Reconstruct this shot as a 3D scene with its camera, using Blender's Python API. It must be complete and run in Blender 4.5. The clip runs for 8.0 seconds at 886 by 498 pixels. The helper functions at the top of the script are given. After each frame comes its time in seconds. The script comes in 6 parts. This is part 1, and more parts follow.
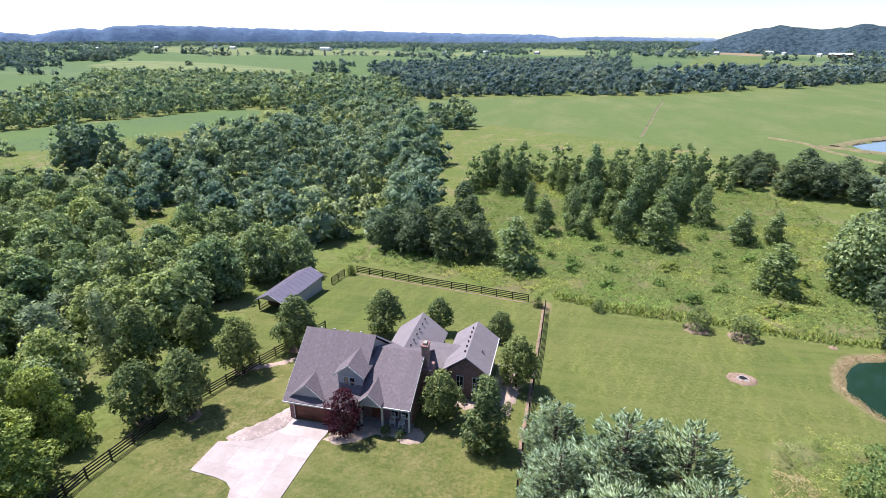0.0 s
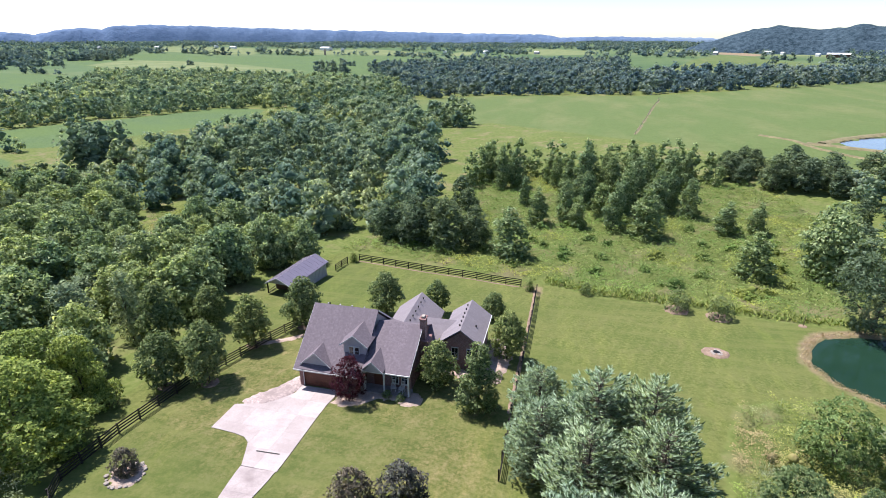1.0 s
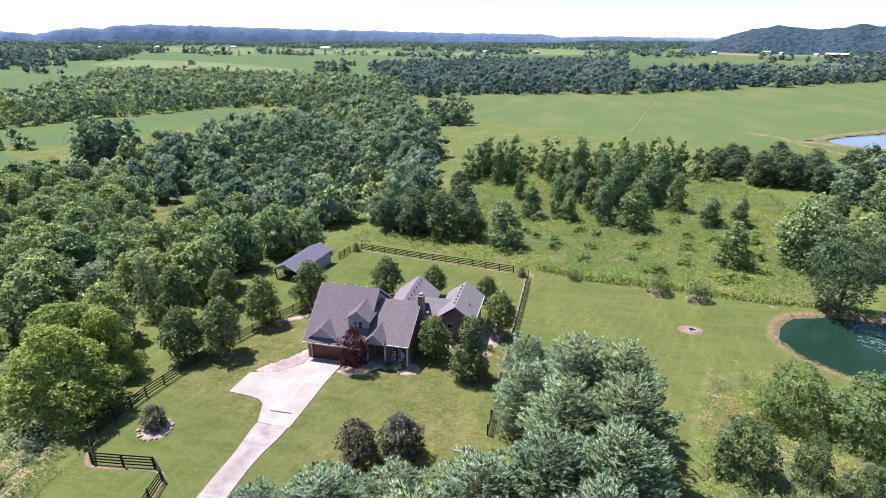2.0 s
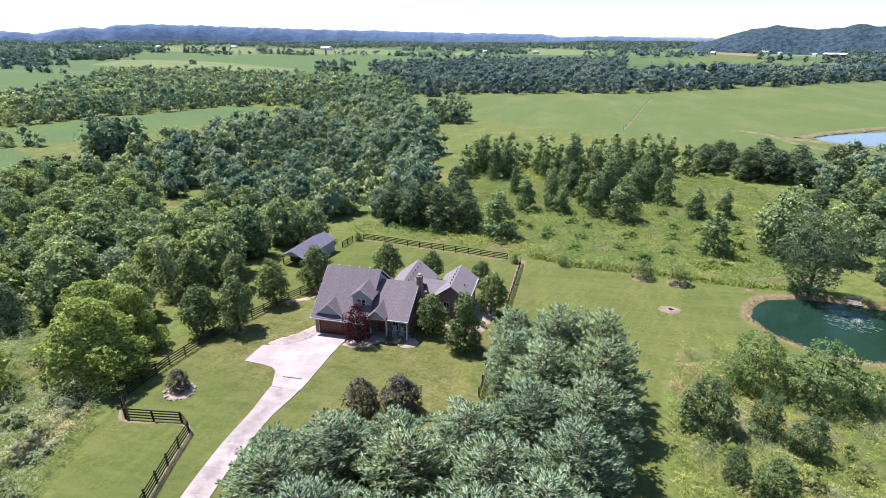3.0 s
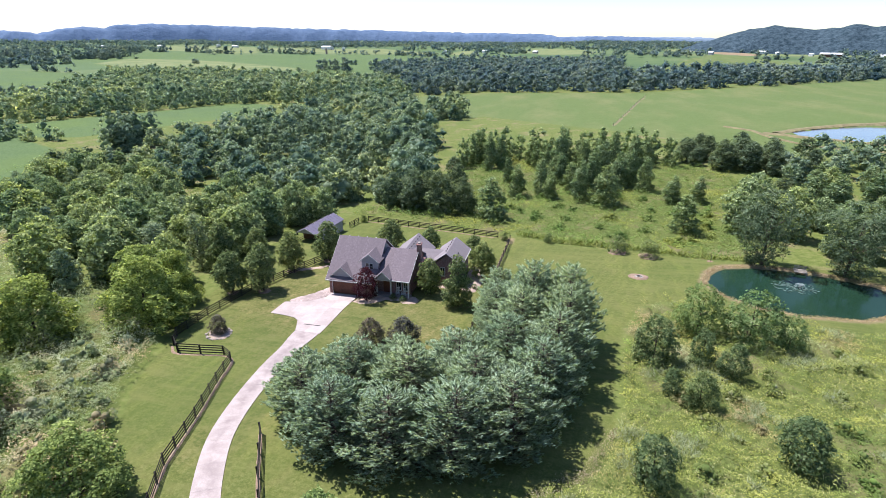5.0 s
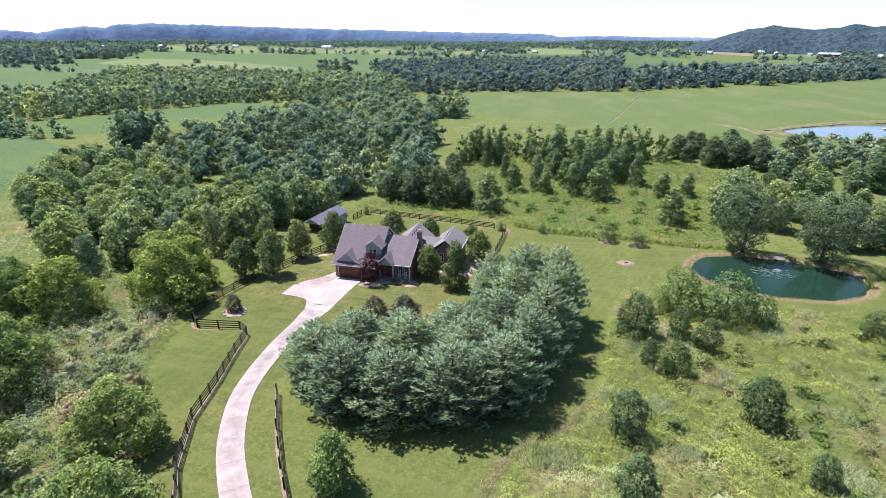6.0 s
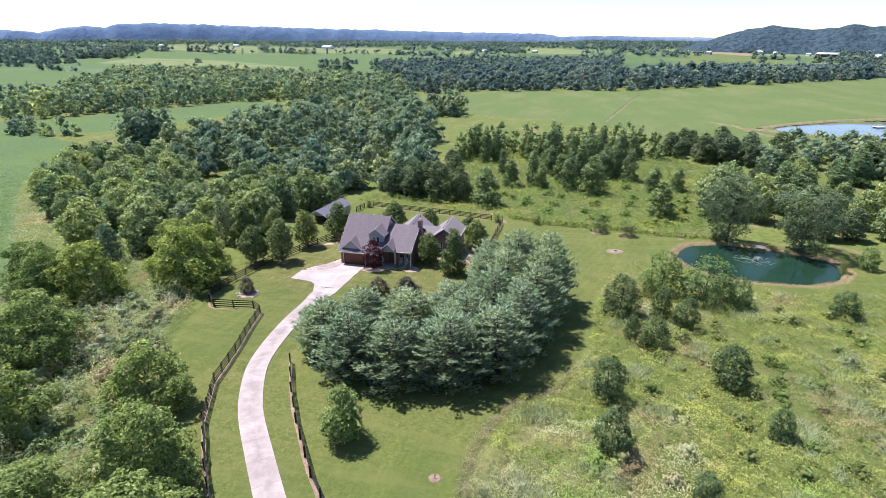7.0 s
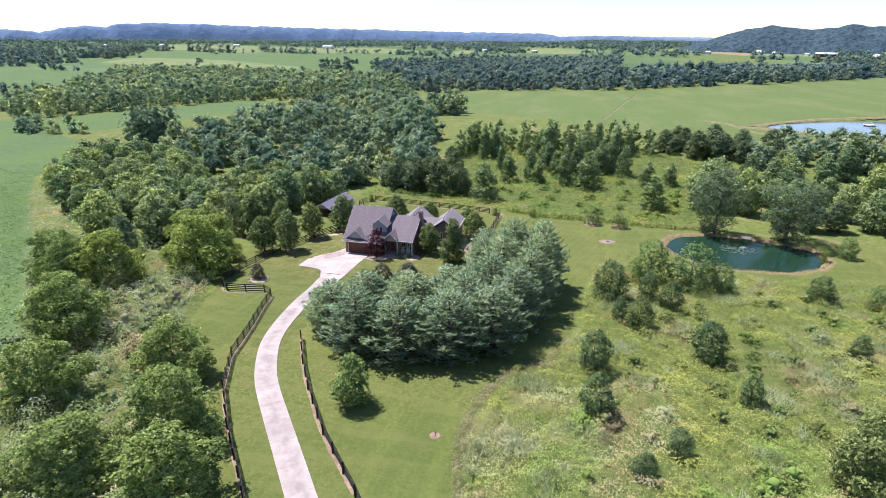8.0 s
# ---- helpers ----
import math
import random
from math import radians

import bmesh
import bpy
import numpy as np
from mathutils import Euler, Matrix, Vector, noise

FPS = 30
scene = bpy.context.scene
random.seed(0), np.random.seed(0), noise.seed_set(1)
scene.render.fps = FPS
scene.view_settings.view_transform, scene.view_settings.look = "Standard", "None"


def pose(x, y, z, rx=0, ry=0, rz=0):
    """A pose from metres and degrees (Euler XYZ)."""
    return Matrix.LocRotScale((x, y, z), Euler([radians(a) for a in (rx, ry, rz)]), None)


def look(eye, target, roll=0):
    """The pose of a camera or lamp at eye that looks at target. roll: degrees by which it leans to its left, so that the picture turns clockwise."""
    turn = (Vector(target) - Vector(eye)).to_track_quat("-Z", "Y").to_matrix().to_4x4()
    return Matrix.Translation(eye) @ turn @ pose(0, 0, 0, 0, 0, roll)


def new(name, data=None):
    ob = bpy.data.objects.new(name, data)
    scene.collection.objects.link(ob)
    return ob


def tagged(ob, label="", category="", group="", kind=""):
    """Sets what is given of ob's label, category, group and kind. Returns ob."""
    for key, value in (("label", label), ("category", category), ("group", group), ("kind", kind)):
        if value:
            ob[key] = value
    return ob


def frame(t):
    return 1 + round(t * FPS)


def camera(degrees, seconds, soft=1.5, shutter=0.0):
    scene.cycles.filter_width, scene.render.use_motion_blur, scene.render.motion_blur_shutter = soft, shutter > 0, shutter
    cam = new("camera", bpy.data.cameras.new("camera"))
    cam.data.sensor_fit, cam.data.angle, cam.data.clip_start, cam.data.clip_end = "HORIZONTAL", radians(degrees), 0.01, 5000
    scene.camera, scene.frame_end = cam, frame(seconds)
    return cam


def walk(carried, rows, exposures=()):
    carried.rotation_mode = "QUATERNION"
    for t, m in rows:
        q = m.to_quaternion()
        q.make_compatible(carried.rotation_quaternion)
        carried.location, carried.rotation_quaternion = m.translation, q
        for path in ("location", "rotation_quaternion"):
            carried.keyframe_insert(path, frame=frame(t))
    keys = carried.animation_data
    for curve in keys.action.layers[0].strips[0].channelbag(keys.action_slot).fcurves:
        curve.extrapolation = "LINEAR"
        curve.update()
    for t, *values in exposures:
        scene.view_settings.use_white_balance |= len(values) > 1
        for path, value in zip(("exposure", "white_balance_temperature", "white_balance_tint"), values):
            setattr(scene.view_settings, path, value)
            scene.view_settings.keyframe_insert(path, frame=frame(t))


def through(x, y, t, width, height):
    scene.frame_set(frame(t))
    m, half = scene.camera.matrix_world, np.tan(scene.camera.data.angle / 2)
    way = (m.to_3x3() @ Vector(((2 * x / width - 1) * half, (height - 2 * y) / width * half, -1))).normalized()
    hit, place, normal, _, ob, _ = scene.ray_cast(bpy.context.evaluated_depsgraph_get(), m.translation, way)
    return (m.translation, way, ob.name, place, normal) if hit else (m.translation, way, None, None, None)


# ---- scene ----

# ---------------------------------------------------------------- camera
cam = camera(80.26, 8.0, 0.65)
YAW = 13.27
ROWS = [
    (0.0, 0.000, 0.000, 38.000), (0.5, 0.866, -2.721, 37.985), (1.0, 1.730, -5.525, 38.020),
    (1.5, 2.669, -8.421, 38.115), (3.0, 5.509, -17.307, 38.310), (3.5, 6.420, -20.319, 38.325),
    (4.0, 7.282, -23.290, 38.350), (4.5, 8.110, -26.316, 38.400), (6.0, 10.560, -35.311, 38.545),
    (6.5, 11.340, -38.209, 38.570), (7.0, 12.090, -41.045, 38.595), (7.5, 12.740, -43.720, 38.600),
    (8.0, 13.327, -46.109, 38.590),
]


def flight_pose(t, x, y, z):
    return (pose(x, y, z, 0, 0, YAW) @ pose(0, 0, 0, 68.40 - 0.145 * t / 8, 0, 0)
            @ pose(0, 0, 0, 0, 0, 0.08 + 0.19 * t / 8))


walk(cam, [(t, flight_pose(t, x, y, z)) for t, x, y, z in ROWS], [(0.0, 0.96, 6300, 15), (8.0, 0.96, 6300, 15)])

# ---------------------------------------------------------------- light
SUN_TO = Vector((-0.42, 0.14, 0.90)).normalized()
world = bpy.data.worlds.new("sky")
scene.world = world
world.use_nodes = True
sky = world.node_tree.nodes.new("ShaderNodeTexSky")
sky.sky_type = "NISHITA"
sky.sun_disc = False
sky.sun_elevation = math.asin(SUN_TO.z)
sky.sun_rotation = math.atan2(SUN_TO.x, SUN_TO.y)
sky.dust_density = 0.3
sky.ozone_density = 4.0
sky.air_density = 1.0
world.node_tree.links.new(sky.outputs[0], world.node_tree.nodes["Background"].inputs[0])
world.node_tree.nodes["Background"].inputs[1].default_value = 0.104
sun = new("sun", bpy.data.lights.new("sun", "SUN"))
sun.data.energy = 5.0
sun.data.angle = radians(0.53)
sun.data.color = (1.0, 0.955, 0.89)
sun.matrix_world = look(SUN_TO * 200, (0, 0, 0))


# ---------------------------------------------------------------- materials
class Nodes:
    """Small builder for a node material."""

    def __init__(self, name):
        self.mat = bpy.data.materials.new(name)
        self.mat.use_nodes = True
        self.tree = self.mat.node_tree
        self.tree.nodes.clear()
        self.out = self.add("ShaderNodeOutputMaterial")

    def add(self, kind, **values):
        node = self.tree.nodes.new(kind)
        for key, value in values.items():
            node.inputs[key.replace("_", " ")].default_value = value
        return node

    def link(self, a, b):
        self.tree.links.new(a, b)

    def coords(self):
        geo = self.add("ShaderNodeNewGeometry")
        return geo.outputs["Position"]

    def local(self):
        return self.add("ShaderNodeTexCoord").outputs["Object"]

    def noise(self, vec, scale, detail=4.0, rough=0.55):
        n = self.add("ShaderNodeTexNoise", Scale=scale, Detail=detail, Roughness=rough)
        self.link(vec, n.inputs["Vector"])
        return n.outputs["Fac"]

    def scaled(self, vec, sx, sy, sz, rz=0.0):
        m = self.add("ShaderNodeMapping")
        m.inputs["Scale"].default_value = (sx, sy, sz)
        m.inputs["Rotation"].default_value = (0, 0, rz)
        self.link(vec, m.inputs["Vector"])
        return m.outputs[0]

    def ramp(self, fac, stops):
        r = self.add("ShaderNodeValToRGB")
        r.color_ramp.elements[0].position, r.color_ramp.elements[0].color = stops[0][0], (*stops[0][1], 1)
        r.color_ramp.elements[1].position, r.color_ramp.elements[1].color = stops[-1][0], (*stops[-1][1], 1)
        for pos, col in stops[1:-1]:
            r.color_ramp.elements.new(pos).color = (*col, 1)
        self.link(fac, r.inputs[0])
        return r.outputs[0]

    def mix(self, fac, a, b, blend="MIX"):
        m = self.add("ShaderNodeMix")
        m.data_type, m.blend_type = "RGBA", blend
        for value, slot in ((fac, 0), (a, 6), (b, 7)):
            if isinstance(value, bpy.types.NodeSocket):
                self.link(value, m.inputs[slot])
            elif slot == 0:
                m.inputs[0].default_value = value
            else:
                m.inputs[slot].default_value = (*value, 1)
        return m.outputs[2]

    def math(self, op, a, b=0.0, clamp=False):
        m = self.add("ShaderNodeMath")
        m.operation, m.use_clamp = op, clamp
        for value, slot in ((a, 0), (b, 1)):
            if isinstance(value, bpy.types.NodeSocket):
                self.link(value, m.inputs[slot])
            else:
                m.inputs[slot].default_value = value
        return m.outputs[0]

    def step(self, value, lo, hi):
        m = self.add("ShaderNodeMapRange")
        m.inputs[1].default_value, m.inputs[2].default_value = lo, hi
        self.link(value, m.inputs[0])
        return m.outputs[0]

    def bump(self, height, strength, distance):
        b = self.add("ShaderNodeBump", Strength=strength, Distance=distance)
        self.link(height, b.inputs["Height"])
        return b.outputs[0]

    def surface(self, color, rough=0.8, metal=0.0, normal=None, spec=0.3):
        p = self.add("ShaderNodeBsdfPrincipled", Roughness=rough, Metallic=metal)
        p.inputs["Specular IOR Level"].default_value = spec
        if isinstance(color, bpy.types.NodeSocket):
            self.link(color, p.inputs["Base Color"])
        else:
            p.inputs["Base Color"].default_value = (*color, 1)
        if normal is not None:
            self.link(normal, p.inputs["Normal"])
        self.link(p.outputs[0], self.out.inputs[0])
        return p


def plain(name, color, rough=0.7, metal=0.0, grain=8.0, amount=0.18, spec=0.3, streak=None):
    """A surface with grain at two scales, and streaks down it if asked for."""
    n = Nodes(name)
    v = n.local()
    fine, broad = n.noise(v, grain), n.noise(v, grain * 0.13, 3)
    dark = tuple(c * (1 - amount * 1.6) for c in color)
    light = tuple(min(0.95, c * (1 + amount)) for c in color)
    col = n.ramp(fine, [(0.3, dark), (0.7, light)])
    col = n.mix(n.step(broad, 0.35, 0.7), col, dark)
    if streak:
        s = n.noise(n.scaled(v, *streak), 1.0, 3)
        col = n.mix(n.step(s, 0.5, 0.8), col, tuple(c * 0.72 for c in color))
    n.surface(col, rough, metal, n.bump(fine, 0.25, 0.02), spec)
    return n.mat


def leaf_material(name, stops, through=0.40, hue=0.12, gloss=0.0, patches=(), grove=0.0, trees=()):
    """Foliage: each leaf takes its own tint, each tree its own shade."""
    n = Nodes(name)
    geo = n.add("ShaderNodeNewGeometry")
    info = n.add("ShaderNodeObjectInfo")
    col = n.ramp(geo.outputs["Random Per Island"], stops)
    tone = n.ramp(info.outputs["Random"], [(0.0, (1 - hue * 1.6, 1 - hue * 1.1, 1 - hue)), (0.5, (1, 1, 1)),
                                           (1.0, (1 + hue * 1.5, 1 + hue, 1 - hue * 0.4))])
    col = n.mix(1.0, col, tone, "MULTIPLY")
    patch = n.noise(geo.outputs["Position"], 0.45, 3)
    col = n.mix(n.step(patch, 0.3, 0.75), n.mix(1.0, col, (0.72, 0.78, 0.80), "MULTIPLY"), col)
    if grove:
        tree = n.noise(geo.outputs["Position"], grove, 2)
        col = n.mix(1.0, col, n.ramp(tree, [(0.32, (0.70, 0.78, 0.82)), (0.5, (1.0, 1.0, 1.0)), (0.68, (1.35, 1.22, 1.0))]), "MULTIPLY")
    if trees:
        shade = n.add("ShaderNodeAttribute")
        shade.attribute_name = "tree_tint"
        col = n.mix(1.0, col, n.ramp(shade.outputs["Fac"], trees), "MULTIPLY")
    if patches:
        for tint, size, amount, lo, hi in patches:
            col = n.mix(n.math("MULTIPLY", n.step(n.noise(geo.outputs["Position"], size, 4), lo, hi), amount), col, tint)
    d = n.add("ShaderNodeBsdfDiffuse", Roughness=0.6)
    n.link(col, d.inputs[0])
    tr = n.add("ShaderNodeBsdfTranslucent")
    n.link(n.mix(1.0, col, (1.35, 1.35, 0.8), "MULTIPLY"), tr.inputs[0])
    m = n.add("ShaderNodeMixShader")
    m.inputs[0].default_value = through
    n.link(d.outputs[0], m.inputs[1])
    n.link(tr.outputs[0], m.inputs[2])
    last = m.outputs[0]
    if gloss:
        g = n.add("ShaderNodeBsdfGlossy", Roughness=0.45)
        m2 = n.add("ShaderNodeMixShader")
        m2.inputs[0].default_value = gloss
        n.link(last, m2.inputs[1])
        n.link(g.outputs[0], m2.inputs[2])
        last = m2.outputs[0]
    n.link(last, n.out.inputs[0])
    return n.mat


def greens(a, b, c):
    warm = lambda col, k: (col[0] * k * 1.05, col[1] * k, col[2] * k * 1.12)
    return [(0.0, warm(a, 0.8)), (0.55, warm(b, 1.0)), (1.0, warm(c, 1.12))]


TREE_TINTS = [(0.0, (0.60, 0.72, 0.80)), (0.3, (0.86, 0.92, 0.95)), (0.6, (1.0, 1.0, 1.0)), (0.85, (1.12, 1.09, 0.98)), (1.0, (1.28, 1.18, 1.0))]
LEAF_YARD = leaf_material("leaf_yard", greens((0.123, 0.173, 0.073), (0.2, 0.267, 0.105), (0.325, 0.371, 0.158)))
LEAF_WOOD = leaf_material("leaf_wood", greens((0.162, 0.236, 0.11), (0.291, 0.38, 0.171), (0.464, 0.544, 0.272)), hue=0.18)
LEAF_LOCUST = leaf_material("leaf_locust", greens((0.142, 0.216, 0.069), (0.259, 0.347, 0.105), (0.417, 0.495, 0.174)), hue=0.16)
LEAF_ROW = leaf_material("leaf_row", greens((0.125, 0.201, 0.09), (0.23, 0.32, 0.145), (0.338, 0.415, 0.219)), hue=0.15)
LEAF_POND = leaf_material("leaf_pond", greens((0.104, 0.155, 0.079), (0.166, 0.228, 0.122), (0.244, 0.309, 0.182)), hue=0.08)
LEAF_LIGHT = leaf_material("leaf_light", greens((0.119, 0.19, 0.068), (0.186, 0.277, 0.102), (0.254, 0.355, 0.144)), hue=0.08)
LEAF_MEADOW = leaf_material("leaf_meadow", greens((0.084, 0.135, 0.06), (0.138, 0.203, 0.084), (0.227, 0.292, 0.132)), hue=0.08)
LEAF_RED = leaf_material("leaf_red", greens((0.036, 0.014, 0.019), (0.072, 0.024, 0.034), (0.120, 0.041, 0.054)), hue=0.05)
LEAF_BRONZE = leaf_material("leaf_bronze", greens((0.084, 0.076, 0.068), (0.163, 0.148, 0.122), (0.259, 0.25, 0.175)), hue=0.14)
# Distance haze is put into this far foliage as a blue-grey base colour.
LEAF_FAR_HAZE = leaf_material("leaf_far_haze", greens((0.115, 0.173, 0.165), (0.171, 0.238, 0.224), (0.238, 0.312, 0.291)), hue=0.03, grove=0.012, trees=TREE_TINTS)
# Greyed and blued somewhat too, so the tint holds some of the haze.
LEAF_BELT = leaf_material("leaf_belt", greens((0.152, 0.224, 0.144), (0.253, 0.341, 0.208), (0.389, 0.468, 0.308)), hue=0.03, grove=0.03, trees=TREE_TINTS)
NEEDLE = leaf_material("needle", greens((0.25, 0.351, 0.222), (0.353, 0.476, 0.306), (0.469, 0.59, 0.4)), through=0.42, hue=0.06)
NEEDLE_DARK = leaf_material("needle_dark", greens((0.159, 0.233, 0.131), (0.239, 0.321, 0.185), (0.34, 0.421, 0.254)), through=0.2, grove=0.08)
WEED_STOPS = [(0.0, (0.160, 0.200, 0.066)), (0.5, (0.226, 0.262, 0.084)), (0.85, (0.281, 0.306, 0.112)), (1.0, (0.418, 0.407, 0.248))]
WEED = leaf_material("weed", WEED_STOPS, through=0.22,
                     patches=[((0.116, 0.182, 0.055), 0.16, 0.80, 0.48, 0.60), ((0.369, 0.385, 0.097), 0.12, 0.75, 0.50, 0.60),
                              ((0.341, 0.259, 0.160), 0.075, 0.80, 0.53, 0.62), ((0.204, 0.325, 0.075), 0.09, 0.75, 0.57, 0.64),
                              ((0.413, 0.435, 0.314), 0.13, 0.60, 0.56, 0.68)])
WEED_DRY = leaf_material("weed_dry", [(0.0, (0.218, 0.262, 0.128)), (0.5, (0.314, 0.352, 0.179)), (0.85, (0.378, 0.410, 0.230)), (1.0, (0.538, 0.531, 0.371))], through=0.22,
                         patches=[((0.179, 0.269, 0.096), 0.15, 0.80, 0.48, 0.60), ((0.448, 0.480, 0.339), 0.18, 0.75, 0.50, 0.62),
                                  ((0.538, 0.397, 0.256), 0.085, 0.85, 0.51, 0.61)])
WEED_BACK = leaf_material("weed_back", [(0.0, (0.130, 0.190, 0.058)), (0.5, (0.185, 0.250, 0.076)), (0.85, (0.230, 0.290, 0.100)), (1.0, (0.330, 0.350, 0.180))], through=0.22,
                          patches=[((0.105, 0.175, 0.052), 0.10, 0.80, 0.48, 0.60), ((0.335, 0.330, 0.075), 0.045, 0.75, 0.52, 0.62), ((0.200, 0.310, 0.085), 0.07, 0.70, 0.55, 0.63)])
CROP_LEAF = leaf_material("crop_leaf", greens((0.115, 0.203, 0.061), (0.169, 0.277, 0.089), (0.29, 0.392, 0.182)), hue=0.02)
PLUME = leaf_material("plume", [(0.0, (0.240, 0.290, 0.140)), (0.6, (0.340, 0.375, 0.220)), (1.0, (0.460, 0.470, 0.330))], through=0.3)
REED = leaf_material("reed", [(0.0, (0.125, 0.180, 0.058)), (0.6, (0.200, 0.255, 0.085)), (1.0, (0.300, 0.310, 0.130))], through=0.22)
DRY = leaf_material("dry_grass", [(0.0, (0.230, 0.175, 0.100)), (0.6, (0.370, 0.295, 0.180)), (1.0, (0.480, 0.400, 0.270))], through=0.2)
BARK = plain("bark", (0.10, 0.08, 0.06), 0.9, grain=14, amount=0.35)
SHINGLE = plain("shingle", (0.158, 0.130, 0.149), 0.85, grain=26, amount=0.20, streak=(1.4, 0.10, 0.10))
SHINGLE_WING = plain("shingle_wing", (0.214, 0.188, 0.206), 0.85, grain=26, amount=0.14, streak=(0.12, 1.2, 0.12))
SHED_ROOF = plain("painted_metal_roof", (0.141, 0.125, 0.171), 0.45, 0.0, grain=5, amount=0.08, spec=0.5)
SHED_WALL = plain("painted_metal_wall", (0.319, 0.312, 0.342), 0.5, grain=5, amount=0.06, spec=0.5)
SIDING = plain("vinyl_siding", (0.334, 0.319, 0.342), 0.55, grain=10, amount=0.06)
TRIM = plain("white_trim", (0.470, 0.462, 0.458), 0.5, grain=12, amount=0.05)
FENCE_PAINT = plain("black_fence_paint", (0.020, 0.017, 0.016), 0.75, grain=14, amount=0.35)
DOOR_WOOD = plain("stained_wood_door", (0.145, 0.055, 0.035), 0.5, grain=9, amount=0.2)
SHED_WOOD = plain("brown_boards", (0.12, 0.062, 0.045), 0.8, grain=9, amount=0.25)
FLOORING = plain("porch_concrete", (0.26, 0.23, 0.22), 0.85, grain=10, amount=0.15)
MULCH = plain("mulch_pale", (0.400, 0.305, 0.255), 0.95, grain=9, amount=0.22)
GRAVEL = plain("pink_gravel", (0.430, 0.345, 0.328), 0.95, grain=4.5, amount=0.30)
STONE = plain("field_stone", (0.319, 0.281, 0.251), 0.9, grain=6, amount=0.25)
METAL_WHITE = plain("white_metal", (0.608, 0.608, 0.608), 0.35, grain=6, amount=0.03, spec=0.5)
DARK_METAL = plain("dark_metal", (0.03, 0.03, 0.03), 0.5, 0.6, grain=10, amount=0.2)
STRIP_SOIL = plain("bare_strip_soil", (0.270, 0.190, 0.140), 0.95, grain=7, amount=0.28)


def brick_material():
    n = Nodes("brick_wall")
    v = n.local()
    b = n.add("ShaderNodeTexBrick", Scale=4.2)
    b.inputs["Color1"].default_value = (0.195, 0.105, 0.095, 1)
    b.inputs["Color2"].default_value = (0.135, 0.080, 0.078, 1)
    b.inputs["Mortar"].default_value = (0.27, 0.23, 0.22, 1)
    b.inputs["Mortar Size"].default_value = 0.012
    sep = n.add("ShaderNodeSeparateXYZ")
    n.link(v, sep.inputs[0])
    com = n.add("ShaderNodeCombineXYZ")
    n.link(n.math("ADD", sep.outputs[0], sep.outputs[1]), com.inputs[0])
    n.link(sep.outputs[2], com.inputs[1])
    n.link(com.outputs[0], b.inputs["Vector"])
    blot = n.noise(v, 1.3, 4)
    col = n.mix(n.step(blot, 0.35, 0.75), b.outputs[0], n.mix(1.0, b.outputs[0], (1.5, 1.4, 1.4), "MULTIPLY"))
    n.surface(col, 0.9, 0, n.bump(b.outputs["Fac"], -0.4, 0.01))
    return n.mat


def concrete_material():
    n = Nodes("concrete_drive")
    info = n.add("ShaderNodeObjectInfo")
    v = n.coords()
    fine, broad = n.noise(v, 9), n.noise(v, 0.45, 5, 0.65)
    col = n.ramp(fine, [(0.3, (0.335, 0.288, 0.280)), (0.7, (0.410, 0.363, 0.354))])
    col = n.mix(n.math("MULTIPLY", n.step(broad, 0.42, 0.66), 0.5), col, (0.245, 0.203, 0.197))
    col = n.mix(n.math("MULTIPLY", n.step(n.noise(v, 1.7, 4), 0.52, 0.7), 0.35), col, (0.262, 0.222, 0.214))
    track = n.add("ShaderNodeAttribute")
    track.attribute_name = "crown_line"
    stain = n.math("MULTIPLY", track.outputs["Fac"], n.step(n.noise(v, 0.7, 4, 0.6), 0.34, 0.62))
    col = n.mix(n.math("MULTIPLY", stain, 0.9), col, (0.215, 0.178, 0.176))
    tone = n.ramp(info.outputs["Random"], [(0, (0.88, 0.87, 0.87)), (1, (1.06, 1.05, 1.05))])
    col = n.mix(1.0, col, tone, "MULTIPLY")
    n.surface(col, 0.9, 0, n.bump(fine, 0.2, 0.01))
    return n.mat


def glass_material():
    n = Nodes("window_glass")
    n.surface((0.015, 0.018, 0.022), 0.06, 0, None, 0.6)
    return n.mat


def water_material(name, deep, shallow, rough, gloss=0.5):
    n = Nodes(name)
    v = n.coords()
    big = n.noise(v, 0.12, 3)
    col = n.mix(n.step(big, 0.35, 0.7), deep, shallow)
    ripple = n.noise(v, 1.6, 4)
    n.surface(col, rough, 0, n.bump(ripple, 0.12, 0.06), gloss)
    return n.mat


BRICK, CONCRETE, GLASS = brick_material(), concrete_material(), glass_material()
POND_WATER = water_material("pond_water", (0.009, 0.027, 0.016), (0.013, 0.035, 0.022), 0.10, 0.10)
FAR_WATER = water_material("far_water", (0.10, 0.13, 0.17), (0.12, 0.15, 0.19), 0.12)


